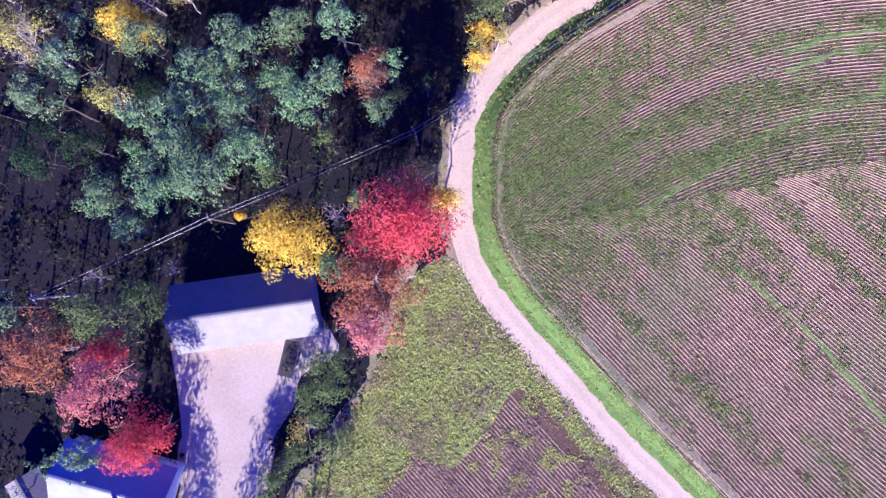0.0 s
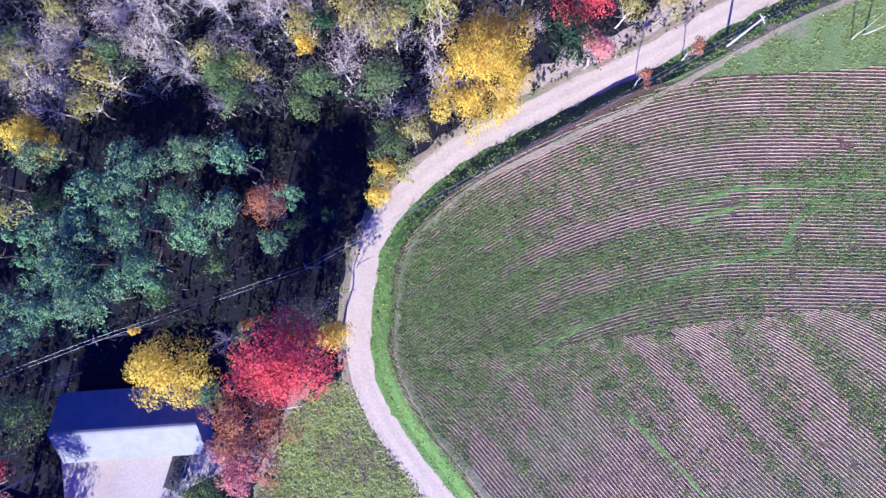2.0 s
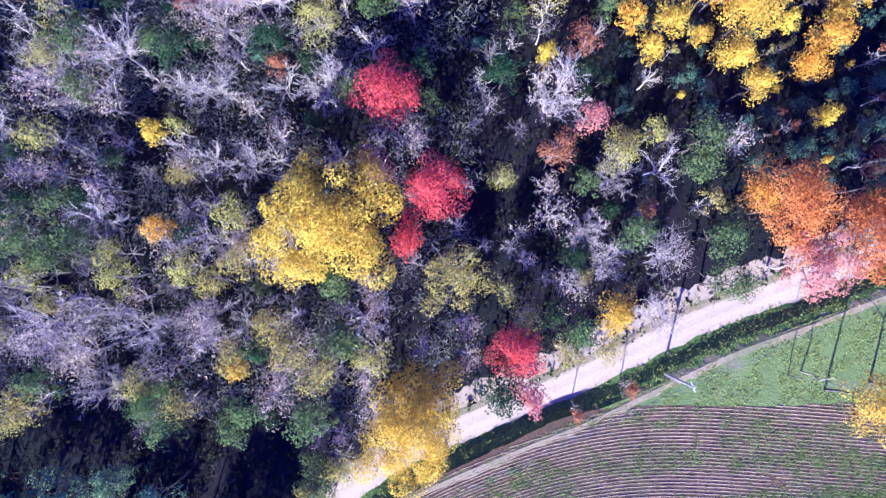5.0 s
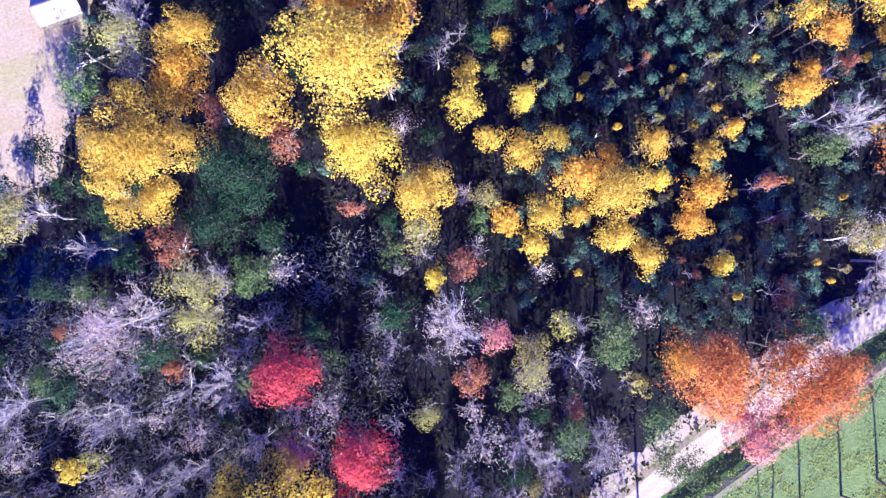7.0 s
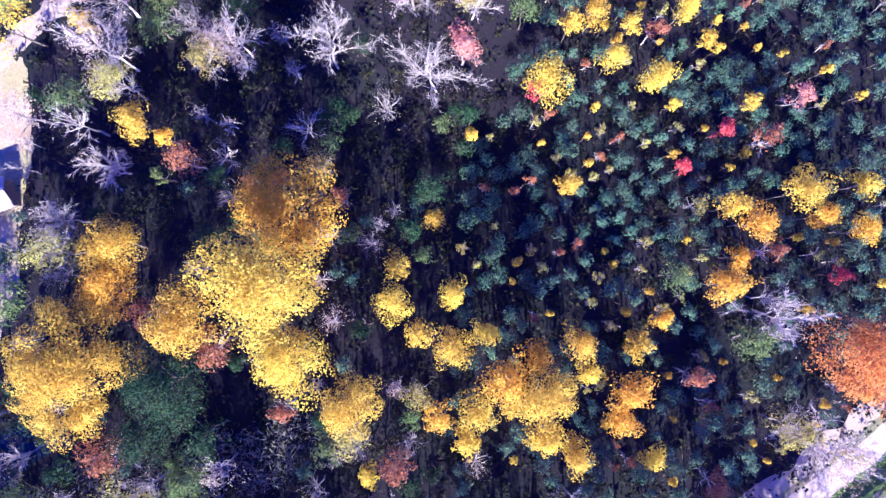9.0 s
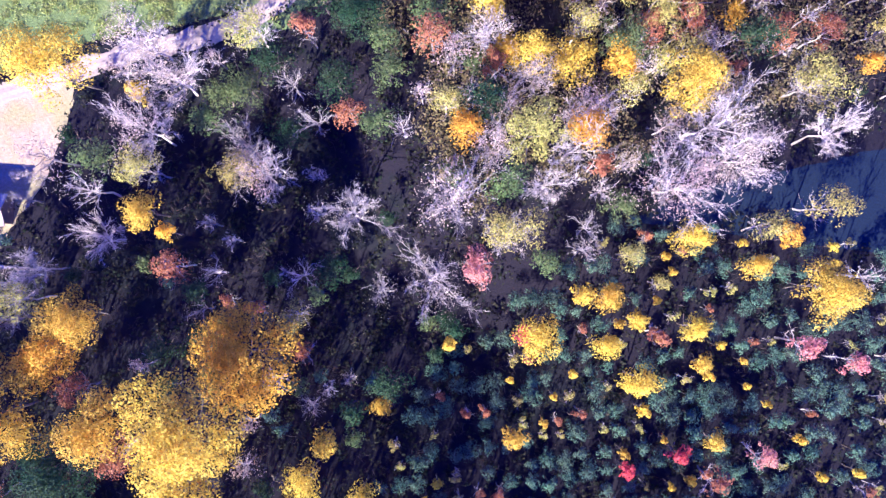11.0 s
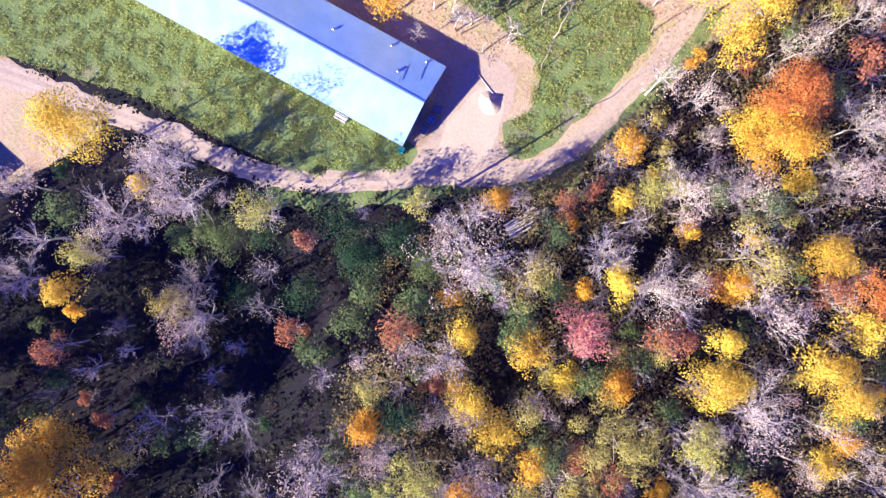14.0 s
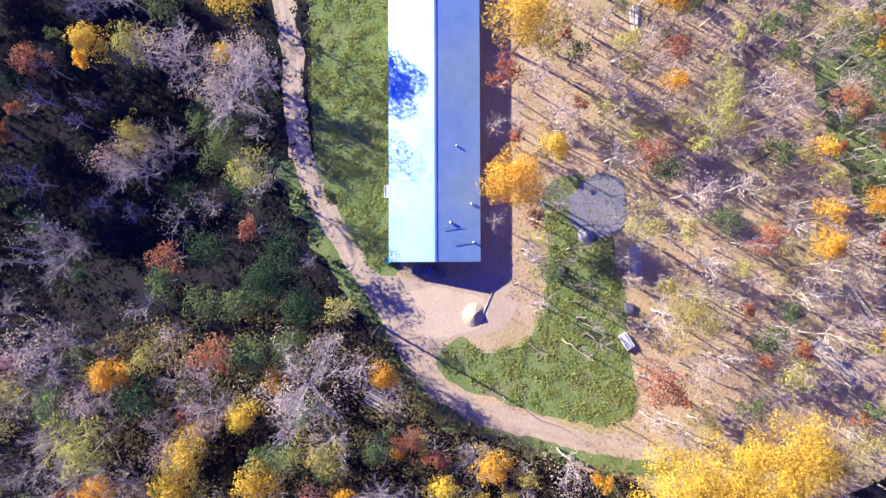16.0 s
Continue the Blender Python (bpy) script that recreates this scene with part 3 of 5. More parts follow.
long_barn, long_m = gable_building("long_barn", (15.1, 188.2), LONG_HEAD, 92.0, 12.3, 2.5, 4.3, "long low livestock barn with a white metal gable roof", "barn", (M_ROOF_SKYTINT, M_ROOF_SKYTINT), M_WALL_WHITE)
small_barn, small_m = gable_building("small_barn", (-16.8, -4.9), 188.0, 18.7, 9.0, 2.9, 5.7, "farm barn with a pale metal gable roof by a gravel yard", "barn", (M_ROOF_OLD, M_ROOF_OLD), M_WALL_GREY)

# ------------------------------------------------------------------ trees
TREE_COUNT = [0]
PLANTED = []
SHAPES = {}
LOOKS = {
    "yellow": ("yellow_tree", "broadleaf tree with a dense bright yellow autumn crown", 1.3, 0.26),
    "gold": ("golden_tree", "broadleaf tree with a golden orange autumn crown", 1.3, 0.26),
    "orange": ("orange_tree", "broadleaf tree with a glowing orange autumn crown", 1.1, 0.27),
    "red": ("red_tree", "broadleaf tree with a crimson red autumn crown", 1.2, 0.27),
    "rust": ("rust_brown_tree", "broadleaf tree with thinning rust brown leaves", 0.7, 0.28),
    "rose": ("pink_leaved_tree", "broadleaf tree with faded pinkish red leaves", 0.7, 0.28),
    "pinkbare": ("thinning_tree", "nearly bare tree with pinkish grey twigs", 0.28, 0.2),
    "bare": ("bare_tree", "bare grey tree with pale spreading branches", 0.09, 0.15),
    "pale": ("pale_leaved_tree", "tree with thin pale olive yellow leaves", 0.6, 0.24),
    "green": ("green_tree", "leafy green tree at the edge of the wood", 0.75, 0.28),
    "dark": ("dark_green_tree", "dark green leafy tree among autumn trees", 0.85, 0.28),
    "pine": ("pine_tree", "blue-green pine tree with a lumpy crown", 0.95, 0.34),
    "stem": ("dead_tree", "thin bare dead tree with a few short branches", 0.02, 0.2),
    "young": ("young_conifer", "small dark green young conifer in a plantation", 0.95, 0.28),
}


def limbs(rng, r, h, kind, bare):
    """Trunk and limbs, and the twigs of a bare tree as (place, direction, length)."""
    seg, twigs = [], []
    lean = rng.normal(0, 0.03, 2) * h
    top = np.array([lean[0], lean[1], h * (0.55 if bare else 0.62)])
    tr = 0.11 if kind == "stem" else 0.010 * h + 0.05
    k0 = np.zeros(3)
    for i in range(4):
        k1 = top * (i + 1) / 4 + np.array([*rng.normal(0, 0.012 * h, 2), 0])
        seg.append((k0, k1, tr * (1 - 0.2 * i), tr * (1 - 0.2 * (i + 1))))
        k0 = k1

    def fork(p, d, length, rad, depth):
        q = p
        n = 3 if depth > 1 else 2
        for i in range(n):
            d2 = d + rng.normal(0, 0.16, 3)
            d2 /= np.linalg.norm(d2)
            e = q + d2 * length / n
            if rad > 0.036 or not bare:
                seg.append((q, e, rad * (1 - 0.22 * i), rad * (1 - 0.22 * (i + 1))))
            else:
                twigs.append((q, d2, length / n * 1.1, rad))
            if bare:
                for _ in range(4 if depth else 6):
                    s = d2 + rng.normal(0, 0.55, 3) + np.array([0, 0, 0.25])
                    twigs.append((q + (e - q) * rng.uniform(0.1, 1.0), s / np.linalg.norm(s), rng.uniform(0.4, 1.0) * (0.45 + 0.11 * r), 0.017))
            if depth > 0:
                for _ in range(2):
                    s = d2 + rng.normal(0, 0.45, 3) + np.array([0, 0, 0.15])
                    s /= np.linalg.norm(s)
                    fork(q + (e - q) * rng.uniform(0.3, 1.0), s, length * rng.uniform(0.4, 0.65), max(0.02, rad * 0.5), depth - 1)
            q, d = e, d2

    if kind == "young":
        return seg, twigs
    if kind == "stem":
        seg.append((k0, k0 + np.array([0, 0, h * 0.42]), tr * 0.22, 0.02))
        for i in range(9):
            a, z = rng.uniform(0, 6.28), h * rng.uniform(0.5, 0.95)
            d = np.array([math.cos(a), math.sin(a), rng.uniform(0.1, 0.9)])
            fork(np.array([top[0], top[1], z]), d / np.linalg.norm(d), r * rng.uniform(0.4, 1.0), 0.035, 0)
        return seg, twigs
    n = (6 if r < 2.5 else 8) if bare else 5
    for i in range(n):
        a = 2 * math.pi * (i + rng.uniform(-0.35, 0.35)) / n
        z = h * rng.uniform(0.28, 0.54)
        up = rng.uniform(0.45, 1.4) if bare else rng.uniform(0.35, 0.9)
        d = np.array([math.cos(a), math.sin(a), up])
        d /= np.linalg.norm(d)
        reach = r * rng.uniform(0.7, 1.05) * (math.hypot(1, up) * 0.62 if bare else 1)
        fork(np.array([top[0] * z / top[2], top[1] * z / top[2], z]), d, reach, tr * 0.3, (1 if r < 4.0 else 2) if bare else 0)
    if bare:
        fork(top, np.array([0, 0, 1.0]), h * 0.26, tr * 0.35, 1)
    return seg, twigs


def twig_faces(rng, twigs, start):
    """Each twig a slim tapering sliver."""
    p = np.array([t[0] for t in twigs])
    d = np.array([t[1] for t in twigs])
    l = np.array([[t[2]] for t in twigs])
    u = np.cross(d, rng.normal(size=d.shape))
    u /= np.linalg.norm(u, axis=1, keepdims=True)
    w = np.array([[t[3]] for t in twigs])
    v = np.stack([p - u * w, p + u * w, p + d * l], 1).reshape(-1, 3)
    i = np.arange(len(twigs))[:, None] * 3 + start
    return v, (i + np.array([[0, 1, 2]])).tolist()


def crown_points(rng, r, h, kind, density):
    """Leaf places in uneven clumps over a dome."""
    sparse = kind in ("pale", "rust", "rose", "pinkbare", "bare", "green")
    big = r > 4 and not sparse and kind != "pine"
    n = int((188 * r * r + 200) * density * (1.4 if big else 1.0))
    k = int(6 + 4.5 * r) if sparse else int(9 + 8.0 * r)
    cen, rad = [], []
    az = rng.uniform(0.82, 1.12, 10) if big else rng.uniform(0.62, 1.22, 10)
    wide = 1.75 if big else 1.2
    for i in range(k // 3):
        a, g = rng.uniform(0, 2 * math.pi), rng.uniform(0.0, 0.45) * r
        cen.append((math.cos(a) * g, math.sin(a) * g, h * rng.uniform(0.72, 0.95)))
        rad.append(min(wide, r * 0.36) * rng.uniform(0.7, 1.3))
    for i in range(k):
        a = rng.uniform(0, 2 * math.pi)
        el = math.asin(rng.uniform(-0.25, 1.0))
        g = (rng.uniform(0.55, 0.95) if big else rng.uniform(0.40, 0.92)) * az[int(a / (2 * math.pi) * 10) % 10]
        tall = 0.30 * h if kind != "pine" else 0.42 * h
        cen.append((math.cos(a) * math.cos(el) * r * g, math.sin(a) * math.cos(el) * r * g, h * 0.64 + math.sin(el) * tall * g * 1.15))
        rad.append(min(wide, r * 0.34) * rng.uniform(0.5, 1.35))
    cen, rad = np.array(cen), np.array(rad) * (0.72 if kind == "pine" else 1.0)
    w = rad ** 2 / (rad ** 2).sum()
    pick = rng.choice(len(cen), n, p=w)
    d = rng.normal(size=(n, 3))
    d /= np.linalg.norm(d, axis=1, keepdims=True)
    d[:, 2] = np.where(d[:, 2] < -0.3, -d[:, 2], d[:, 2])
    s = rng.uniform(0.55, 1.1, (n, 1)) ** 0.6
    p = cen[pick] + d * s * rad[pick][:, None] * [1, 1, 0.8]
    return p, d


def tree_shape(kind, size, variant):
    key = (kind, size, variant)
    if key in SHAPES:
        return SHAPES[key]
    rng = np.random.default_rng(len(SHAPES) * 17 + 3)
    _, _, density, leaf = LOOKS[kind]
    h = {"pine": 12.0, "young": 3.4, "stem": 13.5}.get(kind, 4.0 + 2.4 * size)
    h = min(17.0, h)
    bare = kind in ("bare", "pinkbare", "stem")
    ragged = kind in ("pale", "rust", "rose")
    seg, twigs = limbs(rng, size, h, kind, bare or (ragged and size < 5))
    v, f = tubes(seg, 3 if bare or ragged else 4)
    if ragged:
        twigs = twigs[::2]
    if twigs:
        v2, f2 = twig_faces(rng, twigs, len(v))
        v, f = np.vstack([v, v2]), f + f2
    tm = bpy.data.meshes.new("trunk")
    tm.from_pydata(v.tolist(), [], f)
    tm.materials.append(M_GREYBARK if kind == "stem" else (M_PALEBARK if bare or ragged else M_BARK))
    aspect = 0.4 if kind in ("pine", "young") else (0.3 if bare else 0.75)
    leaf *= 1.6 if bare else 1.0
    pts, facing = crown_points(rng, size, h, kind, density)
    v, f = leaves(rng, pts, leaf * 0.84, aspect, 0.3, facing)
    cm = bpy.data.meshes.new("crown")
    cm.from_pydata(v.tolist(), [], f)
    cm.materials.append(LEAF[kind])
    SHAPES[key] = (tm, cm, h)
    return SHAPES[key]


SIZES = (1.1, 1.8, 2.8, 4.2, 6.0, 8.5)


def plant(kind, spots, group="autumn trees of the wood"):
    name, label, _, _ = LOOKS[kind]
    for x, y, r in spots:
        i = TREE_COUNT[0]
        TREE_COUNT[0] += 1
        size = min(SIZES, key=lambda s: abs(math.log(s / r)))
        tm, cm, h = tree_shape(kind, size, i % 2)
        rng = random.Random(i)
        k = r / size
        low = 0.65 if kind in ("dark", "green") and x < 36 and 132 < y < 182 else 1.0
        t = thing("shrub" if r < 1.9 and kind in ("green", "pale") else name, pose(x, y, ground_z(x, y), 0, 0, rng.uniform(0, 360)) @ Matrix.Diagonal((k * rng.uniform(0.88, 1.1), k * rng.uniform(0.88, 1.1), min(1.15, k) * rng.uniform(0.85, 1.15) * low, 1)), label, "tree", group)
        for part_name, me in (("trunk", tm), ("crown", cm)):
            o = new(part_name, me)
            o.parent = t
        PLANTED.append((x, y, r))


plant("yellow", [
    (-18.4, 2.6, 4.6), (-26.7, 5.9, 0.9), (-0.4, 7.5, 2.7), (-11.9, 7.8, 1.1), (3.8, 25.3, 2.0), (4.5, 28.6, 1.8), (-38.2, 28.7, 3.4), (-40.6, 29.7, 3.0),
    (16.0, 40.4, 7.4), (-6.7, 43.5, 1.8), (38.8, 56.5, 3.2), (3.3, 63.0, 8.6), (-21.7, 71.8, 1.9), (62.4, 84.4, 1.9), (52.9, 86.9, 2.6), (26.9, 88.3, 1.9),
    (49.6, 90.0, 3.1), (39.9, 90.5, 2.2), (46.3, 93.4, 1.7), (41.8, 93.7, 2.6), (50.2, 95.0, 3.6), (56.7, 96.1, 1.9), (27.4, 98.5, 4.0), (63.5, 98.6, 2.2),
    (55.6, 100.4, 2.8), (40.0, 102.5, 2.6), (44.8, 103.4, 2.3), (20.2, 104.8, 4.5), (36.4, 104.8, 2.2), (-4.8, 108.7, 8.3),
])
plant("yellow", [
    (41.5, 109.0, 2.6), (34.3, 109.4, 2.8), (10.3, 112.2, 4.5), (95.6, 113.3, 2.2), (78.1, 113.6, 2.0), (86.3, 113.7, 2.8), (35.1, 113.8, 1.9), (19.9, 114.4, 7.1),
    (41.0, 119.1, 1.6), (58.9, 120.2, 2.0), (1.5, 122.4, 3.8), (83.6, 126.3, 1.6), (74.2, 128.0, 1.2), (47.8, 129.6, 1.4), (72.2, 131.6, 2.7), (58.3, 134.2, 3.3),
    (67.2, 134.9, 2.3), (80.2, 135.5, 1.6), (6.3, 137.4, 3.0), (70.4, 139.0, 1.7), (77.8, 139.8, 2.3), (62.9, 140.5, 1.9), (65.9, 141.0, 2.5), (91.0, 148.1, 3.6),
    (83.2, 149.3, 2.4), (74.4, 151.1, 2.4), (-7.3, 152.3, 4.6), (0.7, 152.3, 1.9), (68.7, 168.9, 3.8), (54.1, 169.6, 3.0),
])
plant("yellow", [
    (69.6, 49.6, 4.2), (75.4, 51.2, 4.0), (80.5, 52.6, 4.4), (54.1, 180.1, 2.4), (-16.1, 186.8, 4.7), (65.8, 195.0, 3.9), (-4.3, 196.5, 2.8), (41.2, 200.2, 2.1), (71.4, 205.3, 3.1), (76.4, 205.6, 3.8), (62.9, 215.9, 3.5),
    (34.0, 223.2, 3.3), (29.1, 226.4, 6.3), (27.0, 233.0, 8.3), (19.8, 237.0, 6.3),
])
plant("gold", [
    (-18.3, 60.0, 2.0), (55.4, 73.4, 2.8), (59.1, 90.2, 2.6), (60.9, 93.5, 3.1), (37.1, 93.8, 2.2), (45.7, 97.8, 3.3), (50.5, 100.0, 2.2), (67.1, 100.9, 1.7),
    (75.2, 104.1, 3.1), (78.3, 107.0, 2.0), (93.8, 107.6, 2.3), (89.9, 110.2, 2.3), (80.4, 110.9, 2.8), (0.0, 117.4, 3.5), (23.0, 123.4, 6.4), (8.6, 135.4, 1.6),
    (87.4, 154.1, 1.7), (58.4, 184.5, 3.0), (1.7, 193.3, 4.0), (47.2, 218.7, 5.2),
])
plant("orange", [
    (68.5, 69.6, 5.7), (57.6, 71.9, 5.7), (67.3, 72.9, 2.9), (88.1, 92.7, 5.6), (43.9, 223.5, 5.2), (70.2, 217.0, 3.6), (67.9, 224.2, 3.8),
])
plant("red", [
    (-35.8, -21.1, 3.9), (-40.9, -10.7, 2.9), (-5.3, 4.5, 5.9), (27.1, 50.5, 3.5), (12.2, 62.4, 2.8), (15.1, 68.7, 3.9), (7.7, 79.7, 4.0), (91.3, 102.3, 1.3),
    (74.0, 119.7, 1.2), (79.8, 123.5, 1.4), (57.5, 133.7, 1.6),
])
plant("rust", [
    (-48.3, -10.8, 5.9), (42.7, 46.9, 1.5), (36.5, 42.9, 1.2), (-9.1, -2.7, 6.5), (-9.5, 23.7, 3.6), (41.7, 69.7, 2.0), (29.3, 75.6, 2.8), (69.8, 79.5, 2.3), (30.7, 89.3, 2.6), (69.4, 93.4, 2.0),
    (-4.4, 97.1, 3.4), (18.1, 98.6, 1.9), (82.9, 107.1, 1.9), (11.1, 108.0, 3.1), (85.0, 121.5, 2.2), (73.3, 137.8, 1.9), (28.0, 156.3, 2.4), (20.4, 165.0, 2.0),
    (-10.5, 187.2, 2.8), (58.0, 193.4, 3.3), (18.5, 219.9, 3.3), (-24.3, 229.2, 2.7),
])
plant("rose", [
    (-40.4, -14.6, 5.7), (-9.5, -7.7, 4.2), (29.6, 45.0, 3.2), (61.0, 65.0, 5.6), (7.7, 70.3, 3.1), (33.3, 80.4, 2.8), (90.2, 126.2, 1.9), (98.2, 140.3, 2.0),
    (48.8, 140.5, 3.4), (91.3, 141.1, 2.2), (51.2, 185.7, 4.1),
])
plant("pinkbare", [
    (-38.1, 33.5, 3.3), (-36.6, 35.7, 3.1), (-37.0, 42.5, 3.5), (-15.1, 42.9, 3.1), (-30.2, 43.3, 3.5), (-24.5, 44.1, 2.9), (-28.1, 45.8, 4.2), (44.4, 56.9, 3.5),
    (44.6, 64.5, 3.5), (-16.3, 68.4, 2.5), (10.7, 74.8, 3.4), (-33.4, 75.1, 4.4), (83.2, 81.5, 4.5), (28.0, 82.6, 4.4), (-13.4, 86.1, 5.3), (-10.2, 89.3, 5.6),
    (9.0, 92.6, 3.0), (-7.6, 141.2, 3.2), (4.0, 147.2, 4.2), (5.1, 154.9, 5.6), (70.3, 156.4, 6.4), (1.6, 158.2, 4.3), (76.7, 161.2, 5.7), (57.4, 163.5, 4.0),
    (39.7, 165.7, 3.3), (50.3, 166.7, 3.6), (43.6, 170.2, 3.6), (43.5, 148.6, 4.8), (18.5, 145.5, 4.2), (47.0, 156.0, 3.8), (63.4, 170.7, 3.3), (35.2, 179.4, 6.6), (75.2, 183.5, 4.3),
])
plant("pinkbare", [
    (-12.1, 191.5, 3.3), (73.6, 194.9, 5.0), (52.4, 196.1, 5.7), (1.1, 200.4, 2.6), (63.9, 206.0, 4.6), (46.2, 206.9, 4.0), (-15.1, 207.5, 3.0), (49.7, 212.8, 4.3),
    (32.3, 213.8, 3.3), (-5.8, 215.1, 3.2), (2.0, 220.5, 3.3), (-9.4, 221.7, 2.9), (56.4, 223.7, 4.3), (52.8, 230.1, 4.3),
])
plant("bare", [
    (-44.8, -1.9, 1.5), (-35.0, -0.8, 1.8), (-13.8, 5.8, 2.9), (4.6, 36.5, 2.0), (-21.8, 39.4, 3.9), (-18.4, 47.7, 4.2), (-12.7, 47.9, 3.5), (-7.0, 48.7, 3.1),
    (-34.4, 50.1, 4.2), (-10.6, 59.4, 3.5), (-26.6, 59.6, 4.4), (37.6, 62.2, 3.5), (22.1, 62.9, 1.5), (25.4, 63.0, 1.4), (34.7, 66.3, 3.5), (-8.7, 68.5, 3.5),
    (18.9, 70.5, 1.7), (37.0, 72.9, 3.5), (-13.0, 77.8, 4.2), (24.5, 78.4, 1.8), (0.0, 79.3, 4.6), (-26.0, 80.4, 5.3), (18.6, 84.0, 2.4), (4.3, 86.6, 3.1),
    (32.7, 91.4, 2.8), (26.0, 91.5, 2.4), (-15.1, 98.8, 3.2), (81.3, 99.3, 4.8), (80.8, 101.2, 2.8), (26.6, 119.7, 2.9),
])
plant("bare", [
    (-6.9, 120.1, 2.7), (14.9, 126.5, 2.5), (-5.4, 127.2, 3.6), (15.7, 131.7, 2.5), (1.2, 132.8, 3.5), (26.1, 134.1, 3.3), (37.5, 134.8, 3.3), (44.5, 137.6, 5.7),
    (-1.0, 138.5, 3.3), (31.4, 143.1, 5.0), (61.6, 146.2, 2.8), (19.4, 147.3, 2.9), (15.2, 149.1, 4.2), (61.6, 149.4, 2.7), (97.3, 151.4, 2.6), (55.3, 153.5, 4.3),
    (62.1, 154.1, 3.0), (23.1, 154.6, 3.2), (35.3, 155.9, 2.8), (57.0, 157.8, 4.1), (19.6, 158.2, 3.2), (72.6, 165.2, 7.0), (87.5, 167.6, 4.1), (7.0, 193.6, 1.7),
    (45.1, 193.7, 4.3), (1.6, 198.0, 3.0), (8.9, 198.6, 2.4), (36.5, 202.4, 3.6), (14.8, 203.1, 2.2), (12.0, 228.1, 2.9),
])
plant("bare", [
    (-7.3, 229.6, 2.9), (4.4, 238.5, 3.3),
])
plant("pale", [
    (-18.2, -20.9, 2.1), (-4.4, 9.2, 4.4), (-40.8, 19.6, 3.0), (-50.6, 26.3, 4.6), (3.8, 27.1, 1.7), (6.6, 28.4, 1.8), (7.6, 33.2, 2.9), (-33.4, 33.7, 2.6),
    (-30.2, 37.1, 3.0), (-41.6, 37.2, 3.8), (-12.0, 39.1, 2.9), (4.5, 45.3, 4.0), (-0.9, 46.9, 3.2), (-2.5, 50.1, 3.1), (38.7, 51.9, 2.3),
    (-22.0, 53.5, 3.1), (-10.6, 53.9, 2.8), (-14.0, 55.6, 3.2), (25.7, 56.9, 1.9), (18.5, 58.5, 6.1), (-8.7, 62.6, 3.2), (36.6, 75.4, 3.1), (37.4, 78.4, 2.8),
    (80.1, 84.9, 3.5), (-35.7, 87.4, 4.2), (-2.3, 88.3, 3.5), (-0.1, 91.9, 4.2), (26.2, 94.3, 2.9), (35.0, 97.4, 2.6),
])
plant("pale", [
    (-20.3, 104.0, 4.6), (74.9, 114.6, 1.7), (-6.1, 123.0, 3.9), (27.5, 128.5, 3.0), (5.1, 142.6, 3.5), (72.5, 144.4, 1.6), (14.8, 145.3, 3.5), (51.2, 146.1, 3.9),
    (67.4, 147.0, 2.4), (83.5, 154.3, 2.7), (51.0, 158.2, 5.3), (89.7, 159.0, 3.3), (14.4, 163.1, 3.5),
    (84.6, 173.8, 4.1), (63.9, 180.6, 7.9), (41.5, 185.0, 4.0), (69.3, 187.7, 4.4), (6.7, 199.9, 1.6), (43.5, 205.3, 3.5), (56.3, 206.9, 4.6), (0.8, 211.4, 3.5),
    (-19.8, 213.6, 3.6), (-15.7, 214.1, 3.6), (9.5, 218.6, 4.4),
])
plant("green", [
    (-21.7, -27.8, 2.1), (-20.8, -25.7, 2.3), (-18.7, -23.5, 2.4), (-15.7, -18.6, 2.3), (-17.0, -16.3, 2.6), (-13.8, -15.1, 2.4), (-16.1, -12.3, 2.1), (-13.2, -12.2, 2.4),
    (-41.3, -6.3, 4.7), (-37.2, -4.1, 3.6), (-21.6, 11.4, 2.6), (5.5, 30.9, 2.6), (5.0, 33.3, 2.5), (-13.8, 35.8, 2.8), (-6.4, 36.0, 2.6), (-16.4, 38.5, 3.5),
    (3.5, 39.0, 3.2), (-28.9, 39.9, 2.9), (34.8, 53.4, 2.8), (-31.2, 54.8, 2.6), (50.9, 67.3, 3.1), (-26.1, 67.6, 1.9), (47.3, 76.1, 2.9), (68.9, 76.2, 3.4),
    (47.1, 79.0, 3.4), (-23.4, 83.7, 2.3), (3.9, 91.5, 2.5), (6.0, 92.6, 2.5), (77.5, 96.8, 3.1), (69.8, 106.0, 2.5),
])
plant("green", [
    (-11.6, 118.0, 3.2), (-2.2, 142.5, 3.1), (57.3, 143.4, 2.4), (8.8, 151.6, 3.0), (49.8, 151.9, 3.3), (64.8, 152.7, 2.4), (10.0, 154.8, 2.7), (31.4, 156.3, 3.0),
    (13.2, 156.8, 3.8), (31.7, 162.8, 2.8), (30.2, 166.9, 3.3), (35.5, 171.0, 3.3), (59.8, 172.7, 3.5), (32.4, 175.1, 3.6), (45.9, 178.1, 2.8), (39.2, 190.5, 2.7),
    (-30.0, 216.5, 2.4), (-28.0, 220.1, 2.4), (-14.7, 223.5, 2.8),
])
plant("dark", [
    (2.2, 98.8, 3.7), (5.9, 104.7, 5.7), (-6.8, 105.4, 2.3), (25.0, 160.1, 3.2), (16.0, 160.7, 2.8), (44.5, 161.1, 3.2), (25.8, 169.2, 3.6), (20.9, 170.0, 3.2), (26.9, 174.0, 3.2),
    (75.9, 176.8, 3.3),
])
